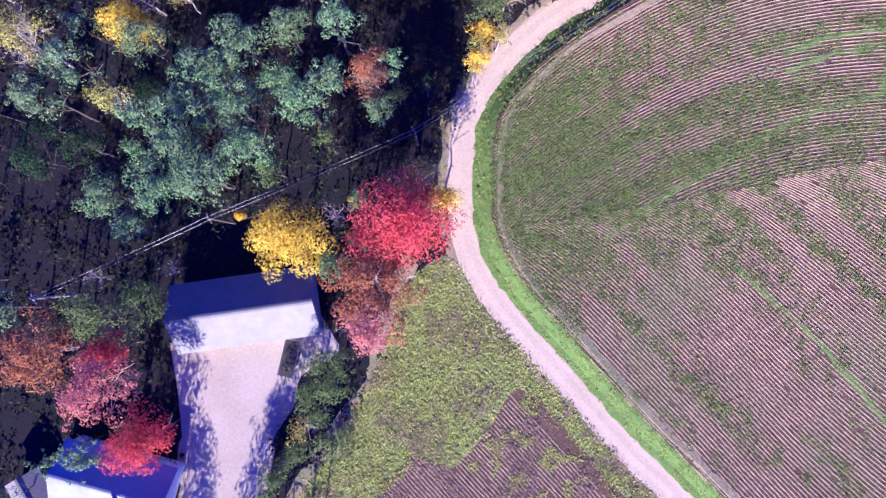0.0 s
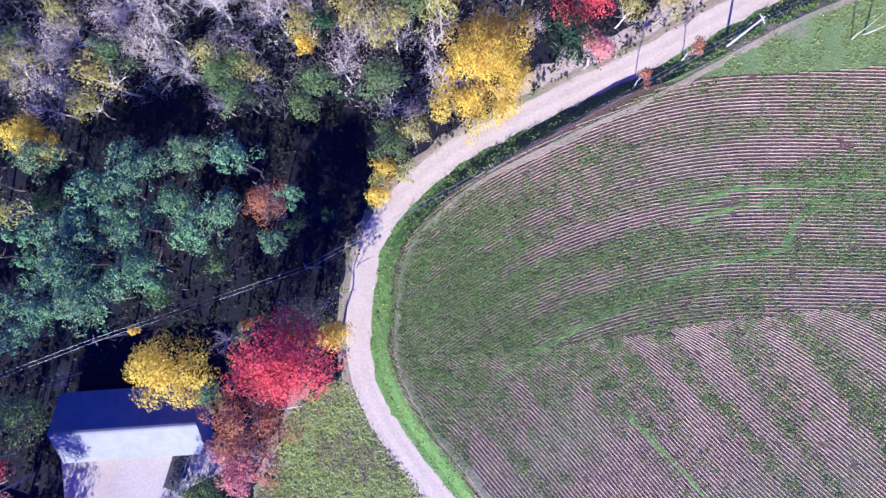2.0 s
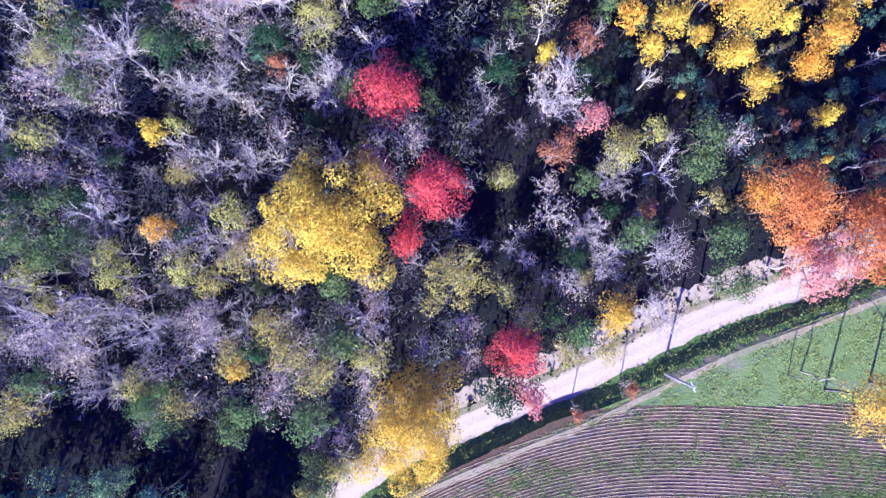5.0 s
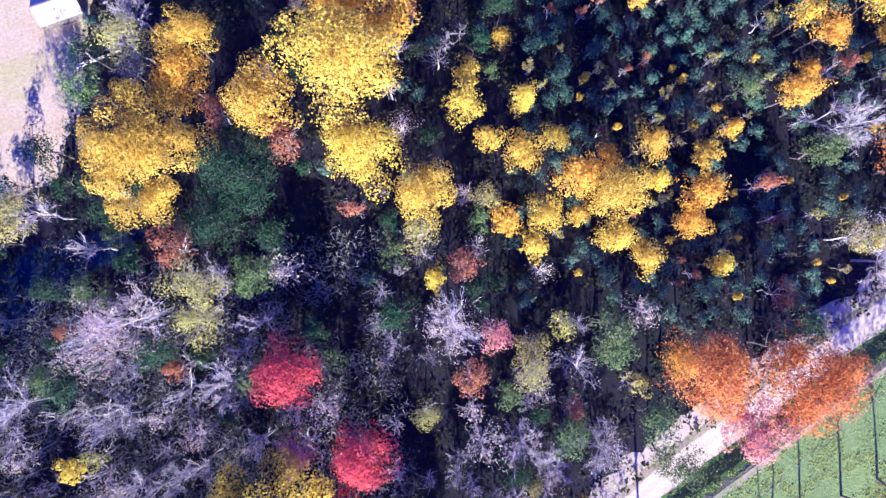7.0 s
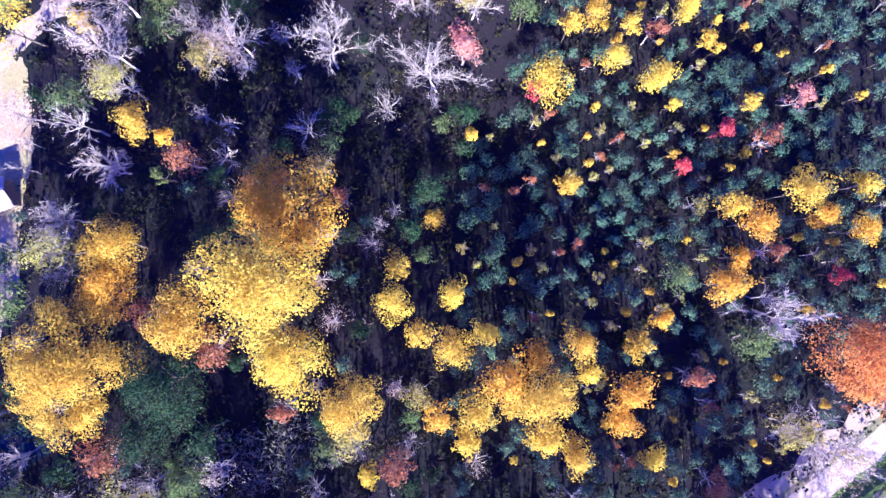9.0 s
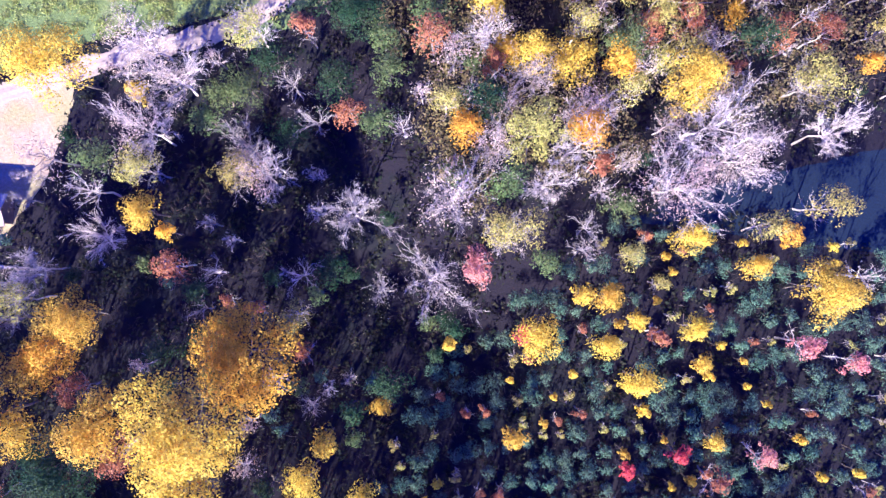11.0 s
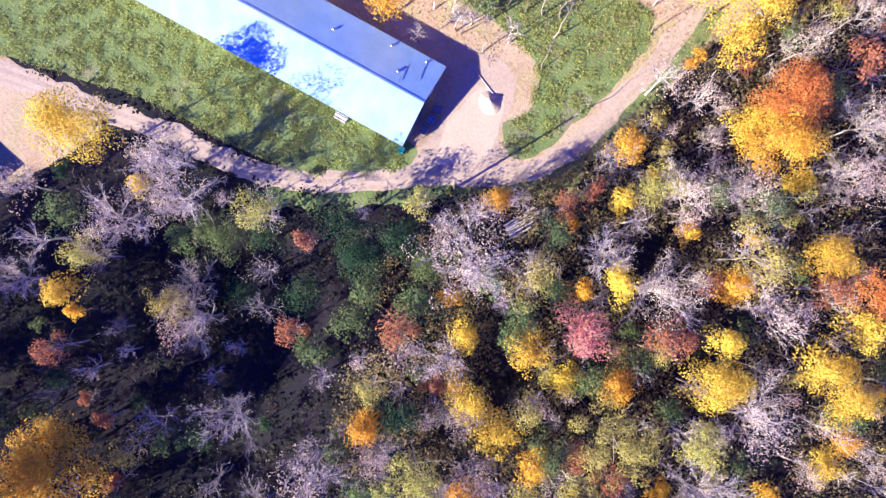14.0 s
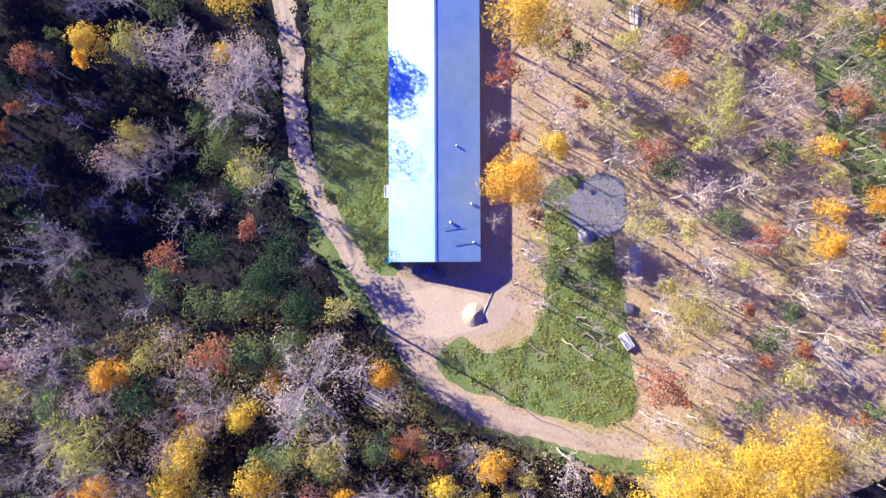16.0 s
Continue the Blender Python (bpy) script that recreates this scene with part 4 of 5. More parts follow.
plant("pine", [
    (-42.2, 8.5, 3.8), (-33.9, 8.9, 4.4), (-28.7, 9.9, 4.4), (-23.9, 13.7, 4.2),
    (-32.2, 13.9, 4.2), (-31.6, 18.6, 4.7), (-17.0, 18.6, 3.4), (-25.7, 18.9, 4.4), (-47.2, 19.0, 3.2),
    (-13.9, 22.4, 3.2), (-20.8, 22.4, 3.8), (-28.5, 23.1, 4.7), (-44.5, 23.1, 3.2), (-24.7, 26.2, 4.4), (-37.2, 26.6, 3.8), 
    (-13.2, 28.0, 3.4), (-19.5, 28.3, 3.8),
])


OPEN = [ROUGH, MEADOW, YARD_S, LAWN_A, YARD_L, LAWN_B, CLEARING, WHITE_LOT, POND]
LONG_BARN_AREA = [(18, 181), (13, 195), (-72, 160), (-68, 145)]
SMALL_BARN_AREA = [(-15, -1), (-18, -12), (-38, -13), (-40, 0)]


def wooded(x, y, margin=3.2):
    if (y < 100 and x > road_x(y) - margin and y > -66 and y < 96) or road_distance(x, y) < margin + 1:
        return False
    if np.min(np.hypot(TRACK_XY[:, 0] - x, TRACK_XY[:, 1] - y)) < margin:
        return False
    return not any(inside(x, y, p) for p in OPEN + [LONG_BARN_AREA, SMALL_BARN_AREA])


def free(x, y, r, share):
    return all((x - a) ** 2 + (y - b) ** 2 > (share * (r + c)) ** 2 for a, b, c in PLANTED)


def in_plantation(x, y):
    return inside(x, y, [(36, 92), (62, 74), (84, 80), (108, 96), (112, 158), (66, 152), (48, 128)])


GAPS = [(13.8, 93.8, 5, 8), (18.6, 73.2, 4, 7), (59.8, 76.8, 6, 3.5), (-28, 94, 10, 6), (33, 130.6, 8, 5), (52.8, 136, 3, 5), (16.3, 137.6, 8, 6), (15.4, 97.9, 6, 5), (4, 122.5, 5, 7),
        (9.9, 138, 9, 6), (31.4, 152, 7, 6), (37.4, 128.7, 8, 5), (-8, 14, 6, 4), (-2, 30, 5, 5), (-22, 4.5, 8, 3)]


def in_gap(x, y):
    """Dark openings in the canopy."""
    return any(((x - a) / c) ** 2 + ((y - b) / d) ** 2 < 1 for a, b, c, d in GAPS)


def thicket(x, y):
    """The close-grown wood on the sunny slope east of the farm track."""
    u, w = (x - 39) * 0.84 + (y - 166) * 0.545, (y - 166) * 0.84 - (x - 39) * 0.545
    return (u > -7 + 3 * noise.noise(Vector((x * 0.1, y * 0.1, 3))) and w > -19 + 4 * noise.noise(Vector((x * 0.1, y * 0.1, 6)))) or (y > 190 and x > 30)


def fill_wood():
    """Smaller trees of the understorey between the tall ones."""
    rng = random.Random(11)
    for i in range(3600):
        x, y, r = rng.uniform(-62, 100), rng.uniform(-34, 262), rng.uniform(1.2, 2.8)
        dense = thicket(x, y) or (40 < y < 86 and x < 14)
        if in_plantation(x, y) or not wooded(x, y) or not free(x, y, r, 0.40 if dense else 0.58):
            continue
        if in_gap(x, y) and rng.random() < 0.88:
            continue
        if y < 35:
            if x < -14 and y < 4 and rng.random() < 0.6:
                continue
            if rng.random() < 0.72:
                continue
            kinds = ["pine"] * 7 + ["green"] * 2 + ["dark"] * 2
            r *= 1.1
        elif y < 82:
            kinds = ["bare"] * 5 + ["pinkbare"] * 6 + ["pale"] * 3 + ["green"] * 2 + ["dark"] * 2
            r *= 1.25
        elif y < 134:
            kinds = ["bare"] * 3 + ["dark"] * 6 + ["green"] * 2 + ["pinkbare"] * 3 + ["rust"] * 1 + ["young"] * 3
        elif not thicket(x, y):
            if rng.random() < (0.75 if y > 150 else 0.45):
                continue
            kinds = ["bare"] * 5 + ["dark"] * 3 + ["pinkbare"] * 2
        else:
            kinds = ["pale"] * 4 + ["pinkbare"] * 9 + ["bare"] * 5 + ["yellow"] * 2 + ["green"] * 3 + ["rust"] * 3 + ["gold"] * 2
            r *= 1.1
        k = rng.choice(kinds)
        plant(k, [(x, y, min(r, 1.3) if k == "young" else r)], "understorey of the wood")


def plantation():
    """Young conifers in rows with some small yellow trees among them."""
    rng = random.Random(21)
    head = radians(24)
    for i in range(-24, 30):
        for j in range(-24, 30):
            u, w = i * 2.5 + rng.uniform(-0.5, 0.5), j * 2.7 + rng.uniform(-0.5, 0.5)
            x, y = 78 + u * math.cos(head) - w * math.sin(head), 118 + u * math.sin(head) + w * math.cos(head)
            if not in_plantation(x, y) or not wooded(x, y) or rng.random() < 0.14:
                continue
            r = rng.uniform(1.05, 1.75)
            if not free(x, y, r, 0.5):
                continue
            g = rng.random()
            plant("young" if g < 0.64 else ("yellow" if g < 0.78 else ("pale" if g < 0.91 else "rust")), [(x, y, r if g < 0.64 else r * 0.55)], "young trees of the plantation")


def clearing_growth():
    """Scattered thin trees and bushes on the cleared ground."""
    rng = random.Random(33)
    for i in range(1100):
        x, y, r = rng.uniform(-60, 36), rng.uniform(188, 270), rng.uniform(1.1, 3.0)
        if not inside(x, y, CLEARING) or inside(x, y, LONG_BARN_AREA) or inside(x, y, LAWN_B) or inside(x, y, YARD_L) or not free(x, y, r, 0.55):
            continue
        if np.min(np.hypot(TRACK_XY[:, 0] - x, TRACK_XY[:, 1] - y)) < 2.4 + r * 0.5 or math.hypot(x + 1, y - 206) < 6 or math.hypot(x - 16, y - 198) < 6:
            continue
        plant(rng.choice(["pinkbare"] * 9 + ["bare"] * 4 + ["pale"] * 5 + ["rust"] * 2 + ["green"] * 2 + ["gold"]), [(x, y, r)], "young growth on the cleared ground")


def snags():
    """Thin bare stems standing on the cleared ground."""
    rng = random.Random(31)
    n = 0
    while n < 210:
        x, y = rng.uniform(-46, 34), rng.uniform(192, 262)
        ok = inside(x, y, CLEARING) and not inside(x, y, LONG_BARN_AREA) and not inside(x, y, LAWN_B) or (28 < x < 42 and 178 < y < 236)
        near = np.min(np.hypot(TRACK_XY[:, 0] - x, TRACK_XY[:, 1] - y))
        if not ok or near < 2.6 or inside(x, y, YARD_L) or (abs(x + 1) < 6 and abs(y - 206) < 6):
            continue
        plant("stem", [(x, y, rng.uniform(0.7, 1.3))], "bare stems on the cleared ground")
        n += 1


plant("stem", [(64.6, 50.8, 1.5), (66.2, 51.6, 1.3), (8.5, 203, 1.2), (6.5, 204.4, 1.1), (12.8, 207.8, 1.2), (14.6, 209.4, 1.3), (10.6, 206.6, 1.0), (16.4, 211.0, 1.2), (18.2, 208.6, 1.2), (3.0, 199.6, 1.2), (20.6, 204.6, 1.0)],
      "bare stems on the cleared ground")
# tall conifers south of the gravel yard, which throw the pointed shadows across it
plant("dark", [(-25.6, -38.6, 2.4), (-23.4, -37.4, 2.8), (-21.0, -37.0, 3.0), (-18.6, -38.0, 3.0), (-22.6, -41.5, 3.4), (-19.4, -42, 3.4), (-25.4, -43.6, 3.2), (-28.0, -46, 2.6), (-16.6, -40, 3.0)])
plant("dark", [(-35.4, -42, 3.0), (-37.6, -39, 3.4), (-36.4, -46, 3.4), (-40, -43, 3.4), (-34.6, -48, 2.8)])
fill_wood()
plantation()
clearing_growth()
snags()


# ------------------------------------------------------------------ low growth
def scatter(name, count, area, accept, material, size, height, label, category, seed, per=7, spread=0.5, aspect=0.7, flat=1.3):
    """Clumps of leaves close to the ground."""
    rng = np.random.default_rng(seed)
    x0, x1, y0, y1 = area
    pts = []
    tries = 0
    while len(pts) < count and tries < count * 12:
        tries += 1
        x, y = rng.uniform(x0, x1), rng.uniform(y0, y1)
        if not accept(x, y):
            continue
        hh, gz = height * rng.uniform(0.3, 1.0), ground_z(x, y)
        for _ in range(per):
            pts.append((x + rng.normal(0, spread), y + rng.normal(0, spread), gz + 0.03 + hh * rng.uniform(0.1, 1.0)))
    v, f = leaves(rng, np.array(pts), size, aspect, flat)
    me = bpy.data.meshes.new(name)
    me.from_pydata(v.tolist(), [], f)
    me.materials.append(material)
    return tagged(new(name, me), label, category, kind="stuff")


def wave(x, y, s, k):
    return noise.noise(Vector((x * s, y * s, k)))


L_WEED = leaf_mat("weed_leaves", [(0.10, 0.17, 0.035), (0.17, 0.27, 0.05), (0.26, 0.35, 0.08), (0.36, 0.38, 0.13)])
L_DRY = leaf_mat("dry_stalks", [(0.30, 0.22, 0.16), (0.46, 0.36, 0.27), (0.58, 0.48, 0.38), (0.34, 0.25, 0.22)])
L_GRASS = leaf_mat("grass_blades", [(0.24, 0.32, 0.05), (0.42, 0.50, 0.09), (0.62, 0.62, 0.15), (0.70, 0.60, 0.30)])
L_LAWN = leaf_mat("lawn_blades", [(0.17, 0.25, 0.045), (0.32, 0.42, 0.08), (0.48, 0.55, 0.13), (0.62, 0.58, 0.24)])


random.seed(7)


def weedy(x, y):
    """Green bands follow the sown rows and thicken towards the bend."""
    if not in_field(x, y):
        return False
    near = max(0.0, 1.0 - math.hypot((x - 10) / 26, (y - 11) / 20)) - 0.3 * max(0.0, min(1.0, (2 - y) / 12))
    w = across_rows(x, y) if y > headland(x) else (x * 0.73 + y * 0.68) * 1.2
    band = 1.0 * noise.noise(Vector((w * 0.30, x * 0.035, 3))) + 0.45 * wave(x, y, 0.07, 8)
    return band + 1.25 * near + 0.5 * wave(x, y, 0.55, 5) > random.uniform(-0.28, 1.05)


# Low growth whose near-black colour stands in for woodland shade.
scatter("undergrowth", 85000, (-64, 112, -50, 264), lambda x, y: wooded(x, y, 1.2), LEAF["brush"], 0.50, 1.5, "low undergrowth of shrubs and brambles in the wood, coloured dark for the shade there", "undergrowth", 41, 8, 0.45)
# Twig colours are lowered to stand for the shadow between the trunks.
scatter("brushwood", 26000, (-64, 112, -36, 262), lambda x, y: wooded(x, y, 1.5), leaf_mat("dead_twigs_shade_dark", [(0.04, 0.034, 0.034), (0.085, 0.068, 0.066), (0.17, 0.14, 0.13)]), 0.95, 2.2, "tangle of thin dead twigs and brambles in the wood, darkened in colour for shade", "brushwood", 48, 10, 0.6, 0.07, 0.6)
L_SHRUB = leaf_mat("shrub_leaves", [(0.20, 0.15, 0.07), (0.30, 0.25, 0.09), (0.16, 0.19, 0.06), (0.36, 0.27, 0.19), (0.40, 0.30, 0.07)])
scatter("shrub_layer", 100000, (28, 104, 148, 250), lambda x, y: thicket(x, y) and wooded(x, y, 1.5) and not in_plantation(x, y) and wave(x, y, 0.13, 12) + 0.5 * wave(x, y, 0.5, 13) > -0.28, L_SHRUB, 0.34, 3.4, "brown and olive shrubs under the thinning trees", "shrubs", 49, 9, 0.5)
scatter("grey_thicket", 50000, (-60, 20, 36, 96), lambda x, y: wooded(x, y, 1.5) and wave(x, y, 0.11, 14) + 0.5 * wave(x, y, 0.5, 15) > -0.1, leaf_mat("thicket_twigs", [(0.24, 0.22, 0.21), (0.36, 0.33, 0.31), (0.18, 0.22, 0.12)]), 0.8, 4.0, "thicket of thin grey shrubs under bare trees", "shrubs", 50, 10, 0.6, 0.12, 0.6)
scatter("field_weeds", 165000, (0, 82, -36, 50), weedy, L_WEED, 0.19, 0.16, "green weeds spreading over the crop rows", "weeds", 42, 6, 0.3)
scatter("stubble_stalks", 44000, (0, 95, -50, 52), in_field, L_DRY, 0.24, 0.14, "loose dry stalks left on the field", "stalks", 43, 4, 0.5, 0.22)
scatter("meadow_tufts", 58000, (-26, 30, -48, 0), lambda x, y: inside(x, y, MEADOW) and not (inside(x, y, BROWN) and wave(x, y, 0.4, 2) < 0.25), L_GRASS, 0.24, 0.22, "rough tufts of yellow-green grass", "grass", 44, 6, 0.3)
scatter("meadow_stalks", 22000, (-26, 30, -48, 0), lambda x, y: inside(x, y, MEADOW) and wave(x, y, 0.16, 21) + 0.5 * wave(x, y, 0.6, 22) > 0.12, L_DRY, 0.3, 0.3, "faded seed stalks in the meadow", "stalks", 51, 5, 0.35, 0.3)
scatter("lawn_tufts", 70000, (-62, 32, 126, 226), lambda x, y: (inside(x, y, LAWN_A) or (inside(x, y, LAWN_B) and math.hypot(x + 1, y - 206.5) > 5.5)) and wave(x, y, 0.6, 4) > 0.0, L_LAWN, 0.21, 0.38, "clumps of green grass on the lawn", "grass", 45, 7, 0.3)
scatter("verge_tufts", 36000, (-4, 112, -60, 84), lambda x, y: (1.8 < road_distance(x, y) < 5.0 and x > road_x(y) and wave(x, y, 0.7, 6) > -0.2) or (1.9 < road_distance(x, y) < 3.4 and wave(x, y, 0.5, 1) > 0.1)
        or (x > 32 and y > upper_edge(x) and x > road_x(y) + 3 and wave(x, y, 0.3, 6) > -0.1), L_LAWN, 0.2, 0.14, "short green grass along the dirt road", "grass", 46, 5, 0.25)
scatter("clearing_litter", 60000, (-48, 40, 176, 272), lambda x, y: inside(x, y, CLEARING) or (27 < x < 40 and 180 < y < 236 and wooded(x, y, 1.5)), leaf_mat("fallen_leaves", [(0.34, 0.23, 0.12), (0.56, 0.42, 0.22), (0.66, 0.53, 0.24), (0.52, 0.27, 0.11), (0.30, 0.32, 0.10)]), 0.28, 0.25, "dry leaves and broken twigs on cleared ground", "leaf litter", 47, 5, 0.5, 0.35)


# ------------------------------------------------------------------ poles and wires
def utility_pole(x, y, height, label, mat, arm=True, turn=0.0):
    p = thing("utility_pole", pose(x, y, ground_z(x, y), 0, 0, turn), label, "utility pole", "poles of the power line" if arm else "")
    part("pole", tube(bmesh.new(), (0, 0, -0.1), (0, 0, height), 0.17, 0.11, 10), mat, p)
    if arm:
        a = part("crossarm", boxes((-0.06, 0.06, -0.7, 0.7, height - 0.55, height - 0.43), bevel=0.01), mat, p)
        for k in (-0.22, 0.22):
            z = height - 0.43
            part("insulator", tube(bmesh.new(), (0, k, z), (0, k, z + 0.2), 0.06, 0.04, 8), M_WALL_WHITE, a)
    return p


def wire(a, b, side, sag=0.7):
    """One sagging cable between two poles."""
    a, b = Vector(a), Vector(b)
    d = (b - a).normalized()
    n = Vector((-d.y, d.x, 0)) * side
    pts = []
    for i in range(25):
        t = i / 24
        q = a.lerp(b, t) + n
        q.z -= sag * 4 * t * (1 - t)
        pts.append(q)
    up = Vector((0, 0, 1))
    v = [q + (n.normalized() * c + up * e) * 0.016 for q in pts for c, e in ((1, 0), (0, 1), (-1, 0), (0, -1))]
    f = [(i * 4 + j, i * 4 + (j + 1) % 4, i * 4 + 4 + (j + 1) % 4, i * 4 + 4 + j) for i in range(24) for j in range(4)]
    w = mesh_object("power_cable", v, f, M_WIRE)
    return tagged(w, "thin grey power cable strung between wooden poles", "cable", "cables of the power line")


LINE = [(-49.5, -4.4, 9.2), (-28.5, 5.2, 9.2), (-3.9, 15.6, 9.2), (48.4, 49.0, 9.2), (96, 75.5, 9.2)]
for i, (x, y, z) in enumerate(LINE):
    utility_pole(x, y, z, "pale weathered wooden utility pole with a crossarm" if i != 3 else "whitish wooden utility pole beside the dirt road", M_PALEWOOD if i in (0, 3) else M_DARKWOOD, True, 28)
for p, q in zip(LINE, LINE[1:]):
    for k in (-0.22, 0.22):
        dz = -0.28
        wire((p[0], p[1], p[2] + dz), (q[0], q[1], q[2] + dz), k, 0.5 + 0.2 * abs(k))
utility_pole(26.2, 184.6, 9.6, "tall dark wooden pole beside the farm track", M_DARKWOOD, False)


# ------------------------------------------------------------------ buildings' fittings and other small buildings
def gable_end_fittings():
    """Door and fans of the long barn's end wall, vents on its roof."""
    door = part("door", boxes((0.34, 0.40, -2.0, 2.0, 0.02, 2.5), bevel=0.02), M_WALL_GREY, long_barn, "grey sliding door")
    for k in (-1.9, 1.9):
        part("door_rail", boxes((0.30, 0.345, k - 0.06, k + 0.06, 0.05, 2.45)), M_STEEL, door)
    for k in (-4.0, 4.0):
        fan = part("fan_housing", boxes((0.20, 0.40, k - 0.65, k + 0.65, 0.7, 2.0), bevel=0.03), M_STEEL, long_barn, "steel fan housing")
        for j in range(5):
            part("louvre", boxes((0.17, 0.205, k - 0.58, k + 0.58, 0.78 + j * 0.24, 0.92 + j * 0.24)), M_STEEL, fan)
    for x, y, s in ((5.2, -2.2, 0.22), (7.8, -5.0, 0.2), (2.6, -5.3, 0.18), (15.5, -3.0, 0.16)):
        z = 4.3 + (2.5 - 4.3) * abs(y) / 6.15
        vent = part("roof_vent", tube(bmesh.new(), (x, y, z - 0.1), (x, y, z + 0.2), s * 0.7, s * 0.7, 12), M_BLACK if x < 6 else M_STEEL, long_barn, "roof vent pipe")
        part("vent_cap", tube(bmesh.new(), (x, y, z + 0.2), (x, y, z + 0.3), s * 1.1, s * 0.3, 12), M_STEEL, vent)
    for x0, x1, y in ((2.4, 6.4, -3.8), (4.4, 8.0, -2.4)):
        z = 4.3 + (2.5 - 4.3) * abs(y) / 6.15 + 0.09
        part("roof_pipe", tube(bmesh.new(), (x0, y - 1.6, z - 0.55), (x0, y + 1.6, z + 0.55), 0.035, 0.035, 6), M_STEEL, long_barn)


gable_end_fittings()
part("barn_door", boxes((3.0, 7.0, 4.12, 4.2, 0.02, 2.5), bevel=0.02), M_WALL_WHITE, small_barn, "white sliding barn door")
house, _ = gable_building("farmhouse", (-35.6, -30.6), 165.0, 15.0, 8.4, 3.0, 5.2, "farmhouse with a pale blue-grey metal roof under trees", "house", (M_ROOF_GREY, M_ROOF_GREY), M_WALL_WHITE)
part("chimney", boxes((5.6, 6.3, 0.5, 1.2, 4.4, 6.2), bevel=0.03), M_WALL_GREY, house, "grey brick chimney")
shed, _ = gable_building("garden_shed", (-52.0, -33.5), 120.0, 6.5, 5.0, 2.3, 3.6, "small dark shed with a weathered roof", "shed", (M_WALL_GREY, M_WALL_GREY), M_DARKWOOD)
coop, _ = gable_building("small_hut", (-14.4, 133.0), 190.0, 6.0, 4.4, 2.0, 3.1, "small hut with a tan roof at the wood's edge", "hut", (M_TANROOF, M_TANROOF), M_DARKWOOD)


def trailer(x, y, heading):
    t = thing("farm_trailer", pose(x, y, 0, 0, 0, heading), "dark flatbed farm trailer parked beside the barn", "trailer")
    frame_part = part("chassis", boxes((-2.4, 2.4, -0.9, -0.78, 0.62, 0.78), (-2.4, 2.4, 0.78, 0.9, 0.62, 0.78), (-2.4, -2.28, -0.78, 0.78, 0.62, 0.78), (2.28, 2.4, -0.78, 0.78, 0.62, 0.78), bevel=0.01), M_BLACK, t)
    for i in range(9):
        part("deck_plank", boxes((-2.35 + i * 0.52, -1.86 + i * 0.52, -0.98, 0.98, 0.78, 0.83), bevel=0.008), M_SHADE_DECK, t)
    for k in (-1.0, 1.0):
        part("side_rail", boxes((-2.4, 2.4, k - 0.04, k + 0.04, 0.86, 1.2), bevel=0.01), M_STEEL, t)
        for wx in (-0.75, 0.35):
            w = part("wheel", tube(bmesh.new(), (wx, k * 1.02 - 0.1, 0.36), (wx, k * 1.02 + 0.1, 0.36), 0.36, 0.36, 18), M_BLACK, t)
            part("rim", tube(bmesh.new(), (wx, k * 1.02 - 0.115, 0.36), (wx, k * 1.02 + 0.115, 0.36), 0.2, 0.2, 14), M_STEEL, w)
    part("tongue", boxes((2.4, 3.7, -0.06, 0.06, 0.6, 0.72), bevel=0.01), M_BLACK, t)


trailer(-20.9, -12.9, 257)


def mound(name, x, y, r, hgt, mat, label, category, seed, stretch=1.0):
    """A heap with an uneven slope."""
    v, f = [(0, 0, hgt)], []
    rings, n = 9, 36
    for i in range(1, rings + 1):
        t = i / rings
        for j in range(n):
            a = 2 * math.pi * j / n
            k = 1 + 0.16 * noise.noise(Vector((math.cos(a) * 1.4, math.sin(a) * 1.4, seed)))
            z = hgt * (1 - t) ** 1.15 + 0.10 * hgt * noise.noise(Vector((math.cos(a) * t * 5, math.sin(a) * t * 5, seed + 4))) * (1 - t)
            v.append((math.cos(a) * r * t * k * stretch, math.sin(a) * r * t * k, max(z, 0.0) - (0.05 if i == rings else 0)))
    for j in range(n):
        f.append((0, 1 + j, 1 + (j + 1) % n))
        for i in range(rings - 1):
            a, b = 1 + i * n, 1 + (i + 1) * n
            f.append((a + j, b + j, b + (j + 1) % n, a + (j + 1) % n))
    ob = mesh_object(name, v, f, mat)
    ob.location = (x, y, 0.02)
    return tagged(ob, label, category)


mound("gravel_mound", 19.8, 196.0, 1.5, 1.1, M_ROAD, "heap of pale grey gravel on the barn yard", "gravel mound", 3, 1.25)
mound("rock_mound", 3.6, 206.2, 1.2, 0.8, M_STONE, "small heap of pale rocks beside a concrete pad", "stone mound", 8)
patch("concrete_pad", [(-0.5, 202.0), (-5.0, 204.2), (-5.2, 208.2), (0.2, 210.6), (3.2, 207.4), (2.6, 203.9)], 0.10, M_SLAB, 0.3, "round grey concrete pad among bare trees", "pad")


def log_pile(x, y, heading, count, length, label, seed, mat):
    rng = random.Random(seed)
    p = thing("log_pile", pose(x, y, 0, 0, 0, heading), label, "log pile")
    for i in range(count):
        row = 0 if i < count * 0.6 else 1
        k = i if row == 0 else i - int(count * 0.6) + 0.5
        l = length * rng.uniform(0.75, 1.05)
        y0 = (k - count * 0.3) * 0.42
        bm = bmesh.new()
        r = rng.uniform(0.13, 0.19)
        tube(bm, (rng.uniform(-0.4, 0.4), y0, r + row * 0.3), (l, y0 + rng.uniform(-0.3, 0.3), r + row * 0.3), r, r * 0.75, 8)
        part("log", bm, mat, p)


log_pile(35.6, 186.6, 82, 11, 6.5, "pile of pale cut logs at the edge of the wood", 4, M_PALEWOOD)
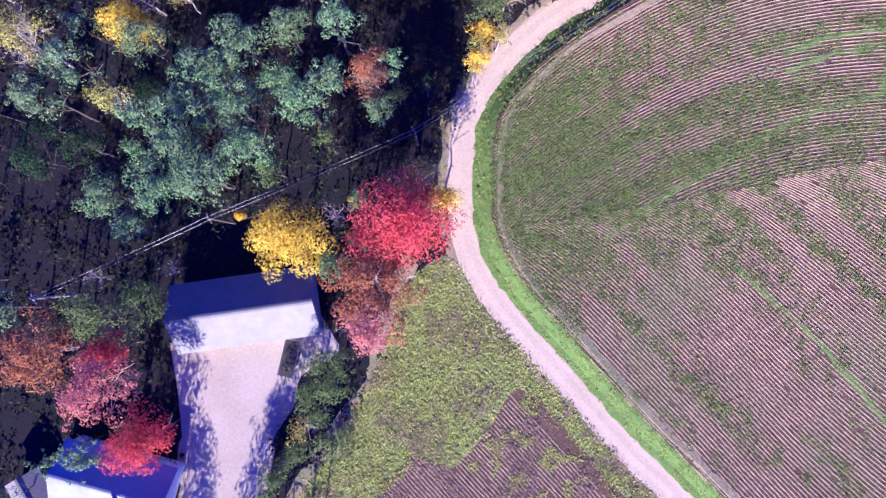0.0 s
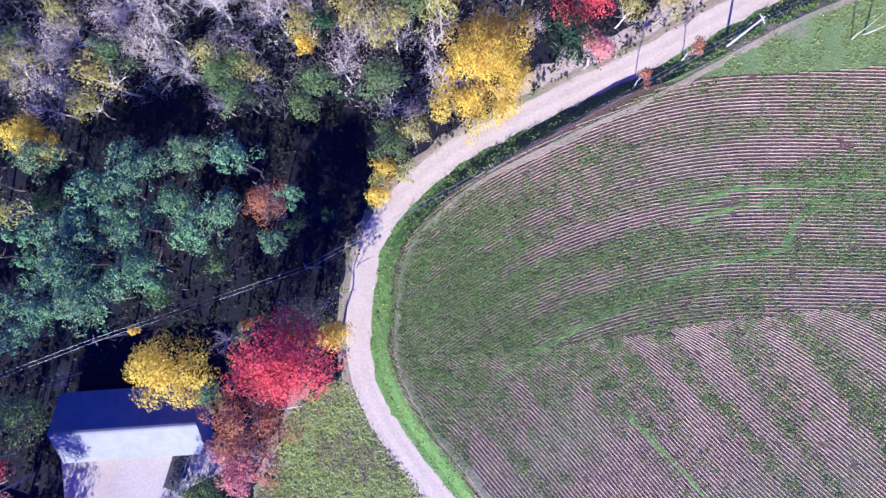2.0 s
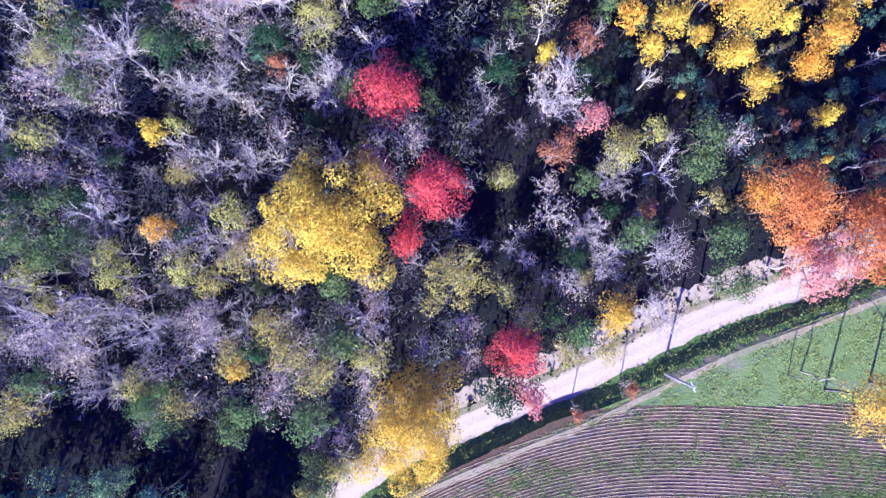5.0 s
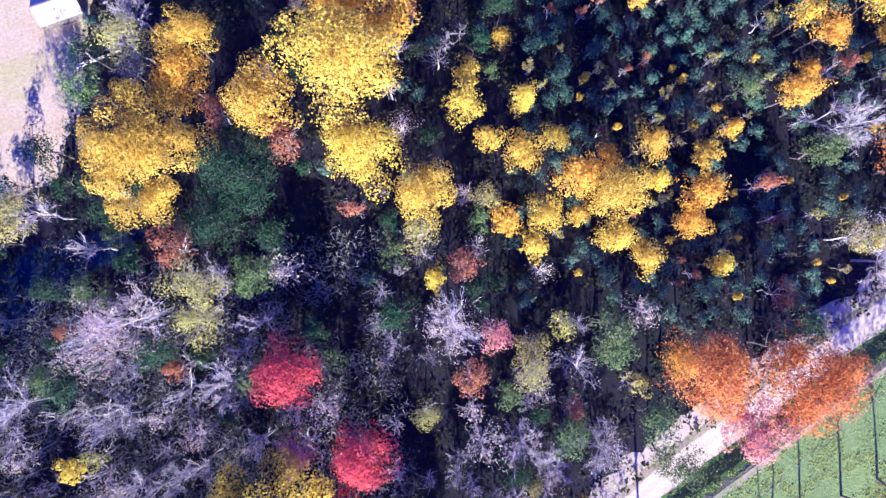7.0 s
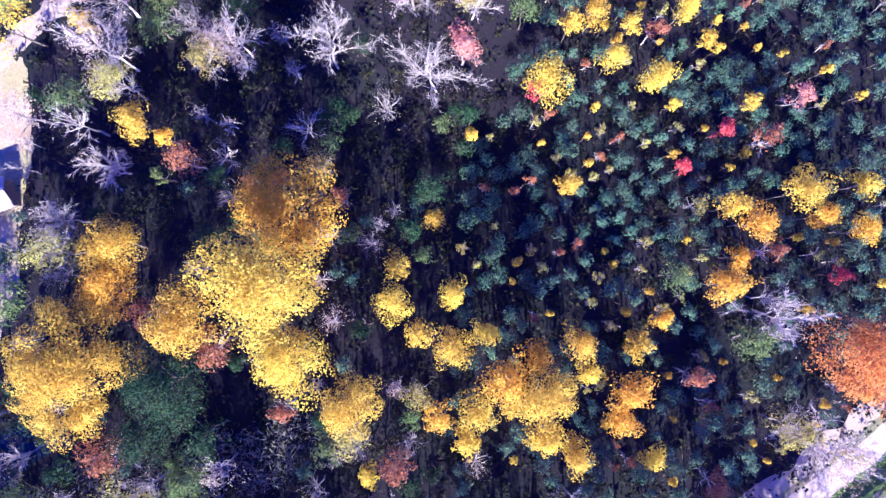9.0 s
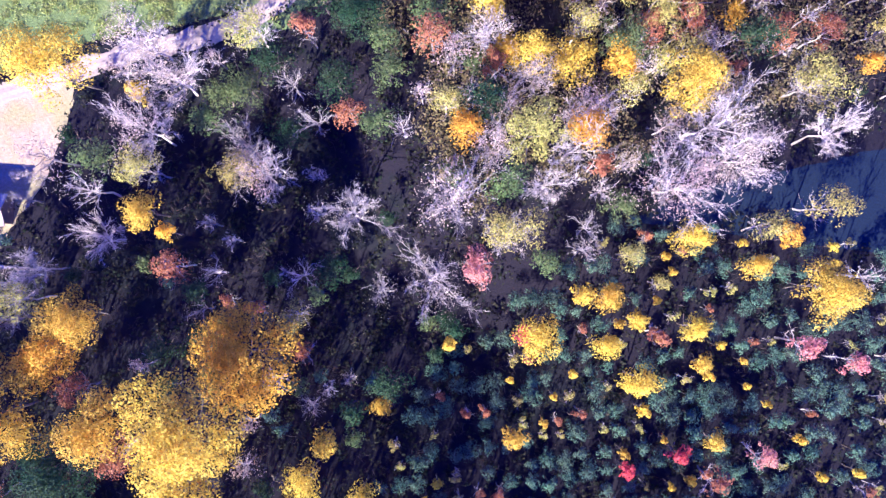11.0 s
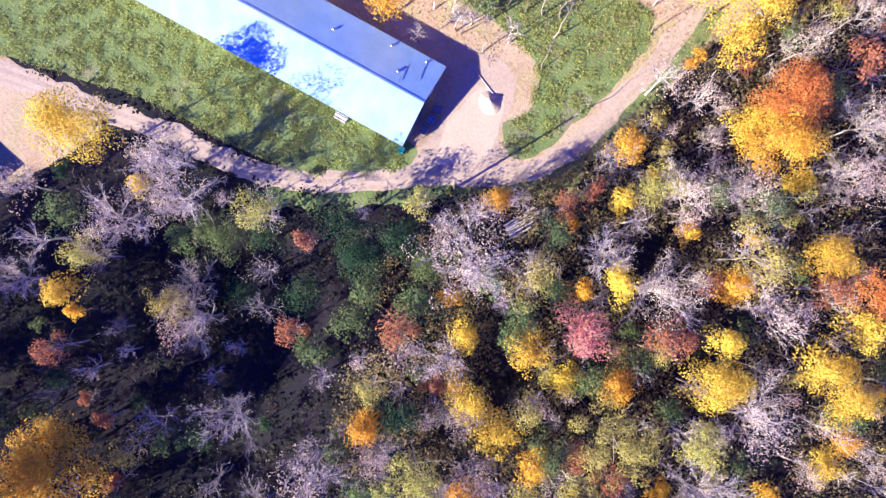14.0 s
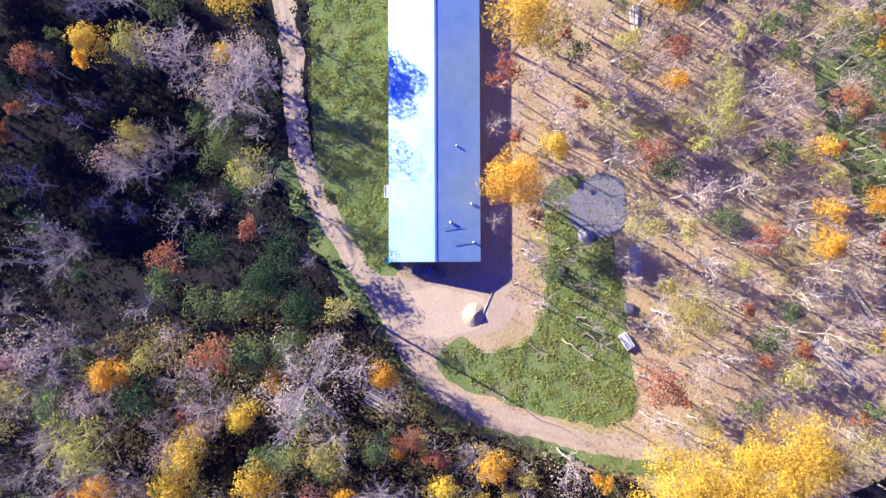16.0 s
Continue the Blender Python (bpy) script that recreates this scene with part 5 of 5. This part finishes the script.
log_pile(-28.6, 200.4, 23, 6, 3.2, "stack of pale poles lying in the grass", 5, M_PALEWOOD)
log_pile(5.0, 241.0, 70, 7, 9.0, "fallen whitish tree trunks on cleared ground", 6, M_PALEBARK)
log_pile(-4.0, 243.0, 60, 4, 9.0, "fallen whitish tree trunks on cleared ground", 7, M_PALEBARK)
log_pile(-17.0, 124.6, 12, 2, 7.0, "fallen white dead trees near pale ground", 9, M_PALEBARK)


def crate(x, y, heading, size, mat, label, name="wooden_crate", category="crate"):
    """A box of slats with a lid."""
    c = thing(name, pose(x, y, 0, 0, 0, heading), label, category)
    a, b, h2 = size[0] / 2, size[1] / 2, size[2]
    part("body", boxes((-a, a, -b, b, 0.0, h2 * 0.88), bevel=0.02), mat, c)
    part("lid", boxes((-a - 0.04, a + 0.04, -b - 0.04, b + 0.04, h2 * 0.88, h2), bevel=0.015), mat, c)
    for k in (-1, 1):
        part("slat", boxes((-a - 0.025, a + 0.025, k * b * 0.6 - 0.05, k * b * 0.6 + 0.05, h2, h2 + 0.03)), M_DARKWOOD, c)


crate(8.7, 178.4, 23, (1.7, 0.8, 0.8), M_WALL_WHITE, "long white box standing beside the long barn", "storage_box", "box")
crate(15.0, 216.9, 55, (2.2, 1.2, 0.7), M_WALL_WHITE, "pale box lying at the edge of the grass", "storage_box", "box")
crate(10.6, 215.4, 20, (1.3, 1.0, 0.7), M_STEEL, "grey metal box beside the trees", "metal_box", "box")
crate(9.3, 204.8, 30, (1.2, 0.8, 0.6), M_DARKWOOD, "dark wooden crate beside a stump")
crate(17.2, 186.4, 23, (1.0, 1.3, 1.0), M_WALL_GREY, "grey crate against the end of the long barn")
crate(16.7, 188.0, 10, (0.9, 1.0, 0.9), M_STEEL, "metal bin against the end of the long barn", "metal_bin", "bin")
crate(16.2, 189.6, 35, (1.3, 1.0, 1.1), M_WALL_GREY, "grey crate against the end of the long barn")
crate(17.4, 182.2, 23, (0.8, 0.8, 0.9), plain("teal_plastic", (0.05, 0.32, 0.30), 0.5), "teal plastic barrel box at the barn corner", "storage_box", "box")


def rack(x, y, heading):
    """Stacked bluish metal gates standing on edge."""
    r = thing("gate_stack", pose(x, y, 0, 0, 0, heading), "stack of bluish metal livestock gates among bushes", "gates")
    for i in range(4):
        bm = bmesh.new()
        for z in (0.1, 0.4, 0.7, 1.0, 1.3):
            tube(bm, (-1.9, i * 0.35, z), (1.9, i * 0.35 + 0.12, z), 0.035, 0.035, 6)
        for xx in (-1.9, 0, 1.9):
            tube(bm, (xx, i * 0.35 + 0.06, 0.0), (xx, i * 0.35 + 0.06, 1.35), 0.04, 0.04, 6)
        part("gate", bm, M_STEEL, r)


rack(4.4, 213.2, 24)
pl = thing("leaning_pole", pose(16.8, 197.2, 0, 0, 0, 179), "thin pale pole lying across the barn yard", "pole")
part("shaft", tube(bmesh.new(), (-3.0, 0, 0.12), (3.2, 0, 0.1), 0.07, 0.05, 8), M_PALEWOOD, pl)
patch("creek", [(-34, 98), (-26.3, 100.9), (-19.3, 101.6), (-11.5, 101.6), (-13, 98), (-18, 96.6), (-30, 90.4), (-48, 86), (-48, 92)], 0.02, M_WATER, 0.4, "dark blue creek water between bare trees", "water")
patch("pond", POND, 0.01, M_WATER, 0.6, "dark still pond water beside the plantation", "water")
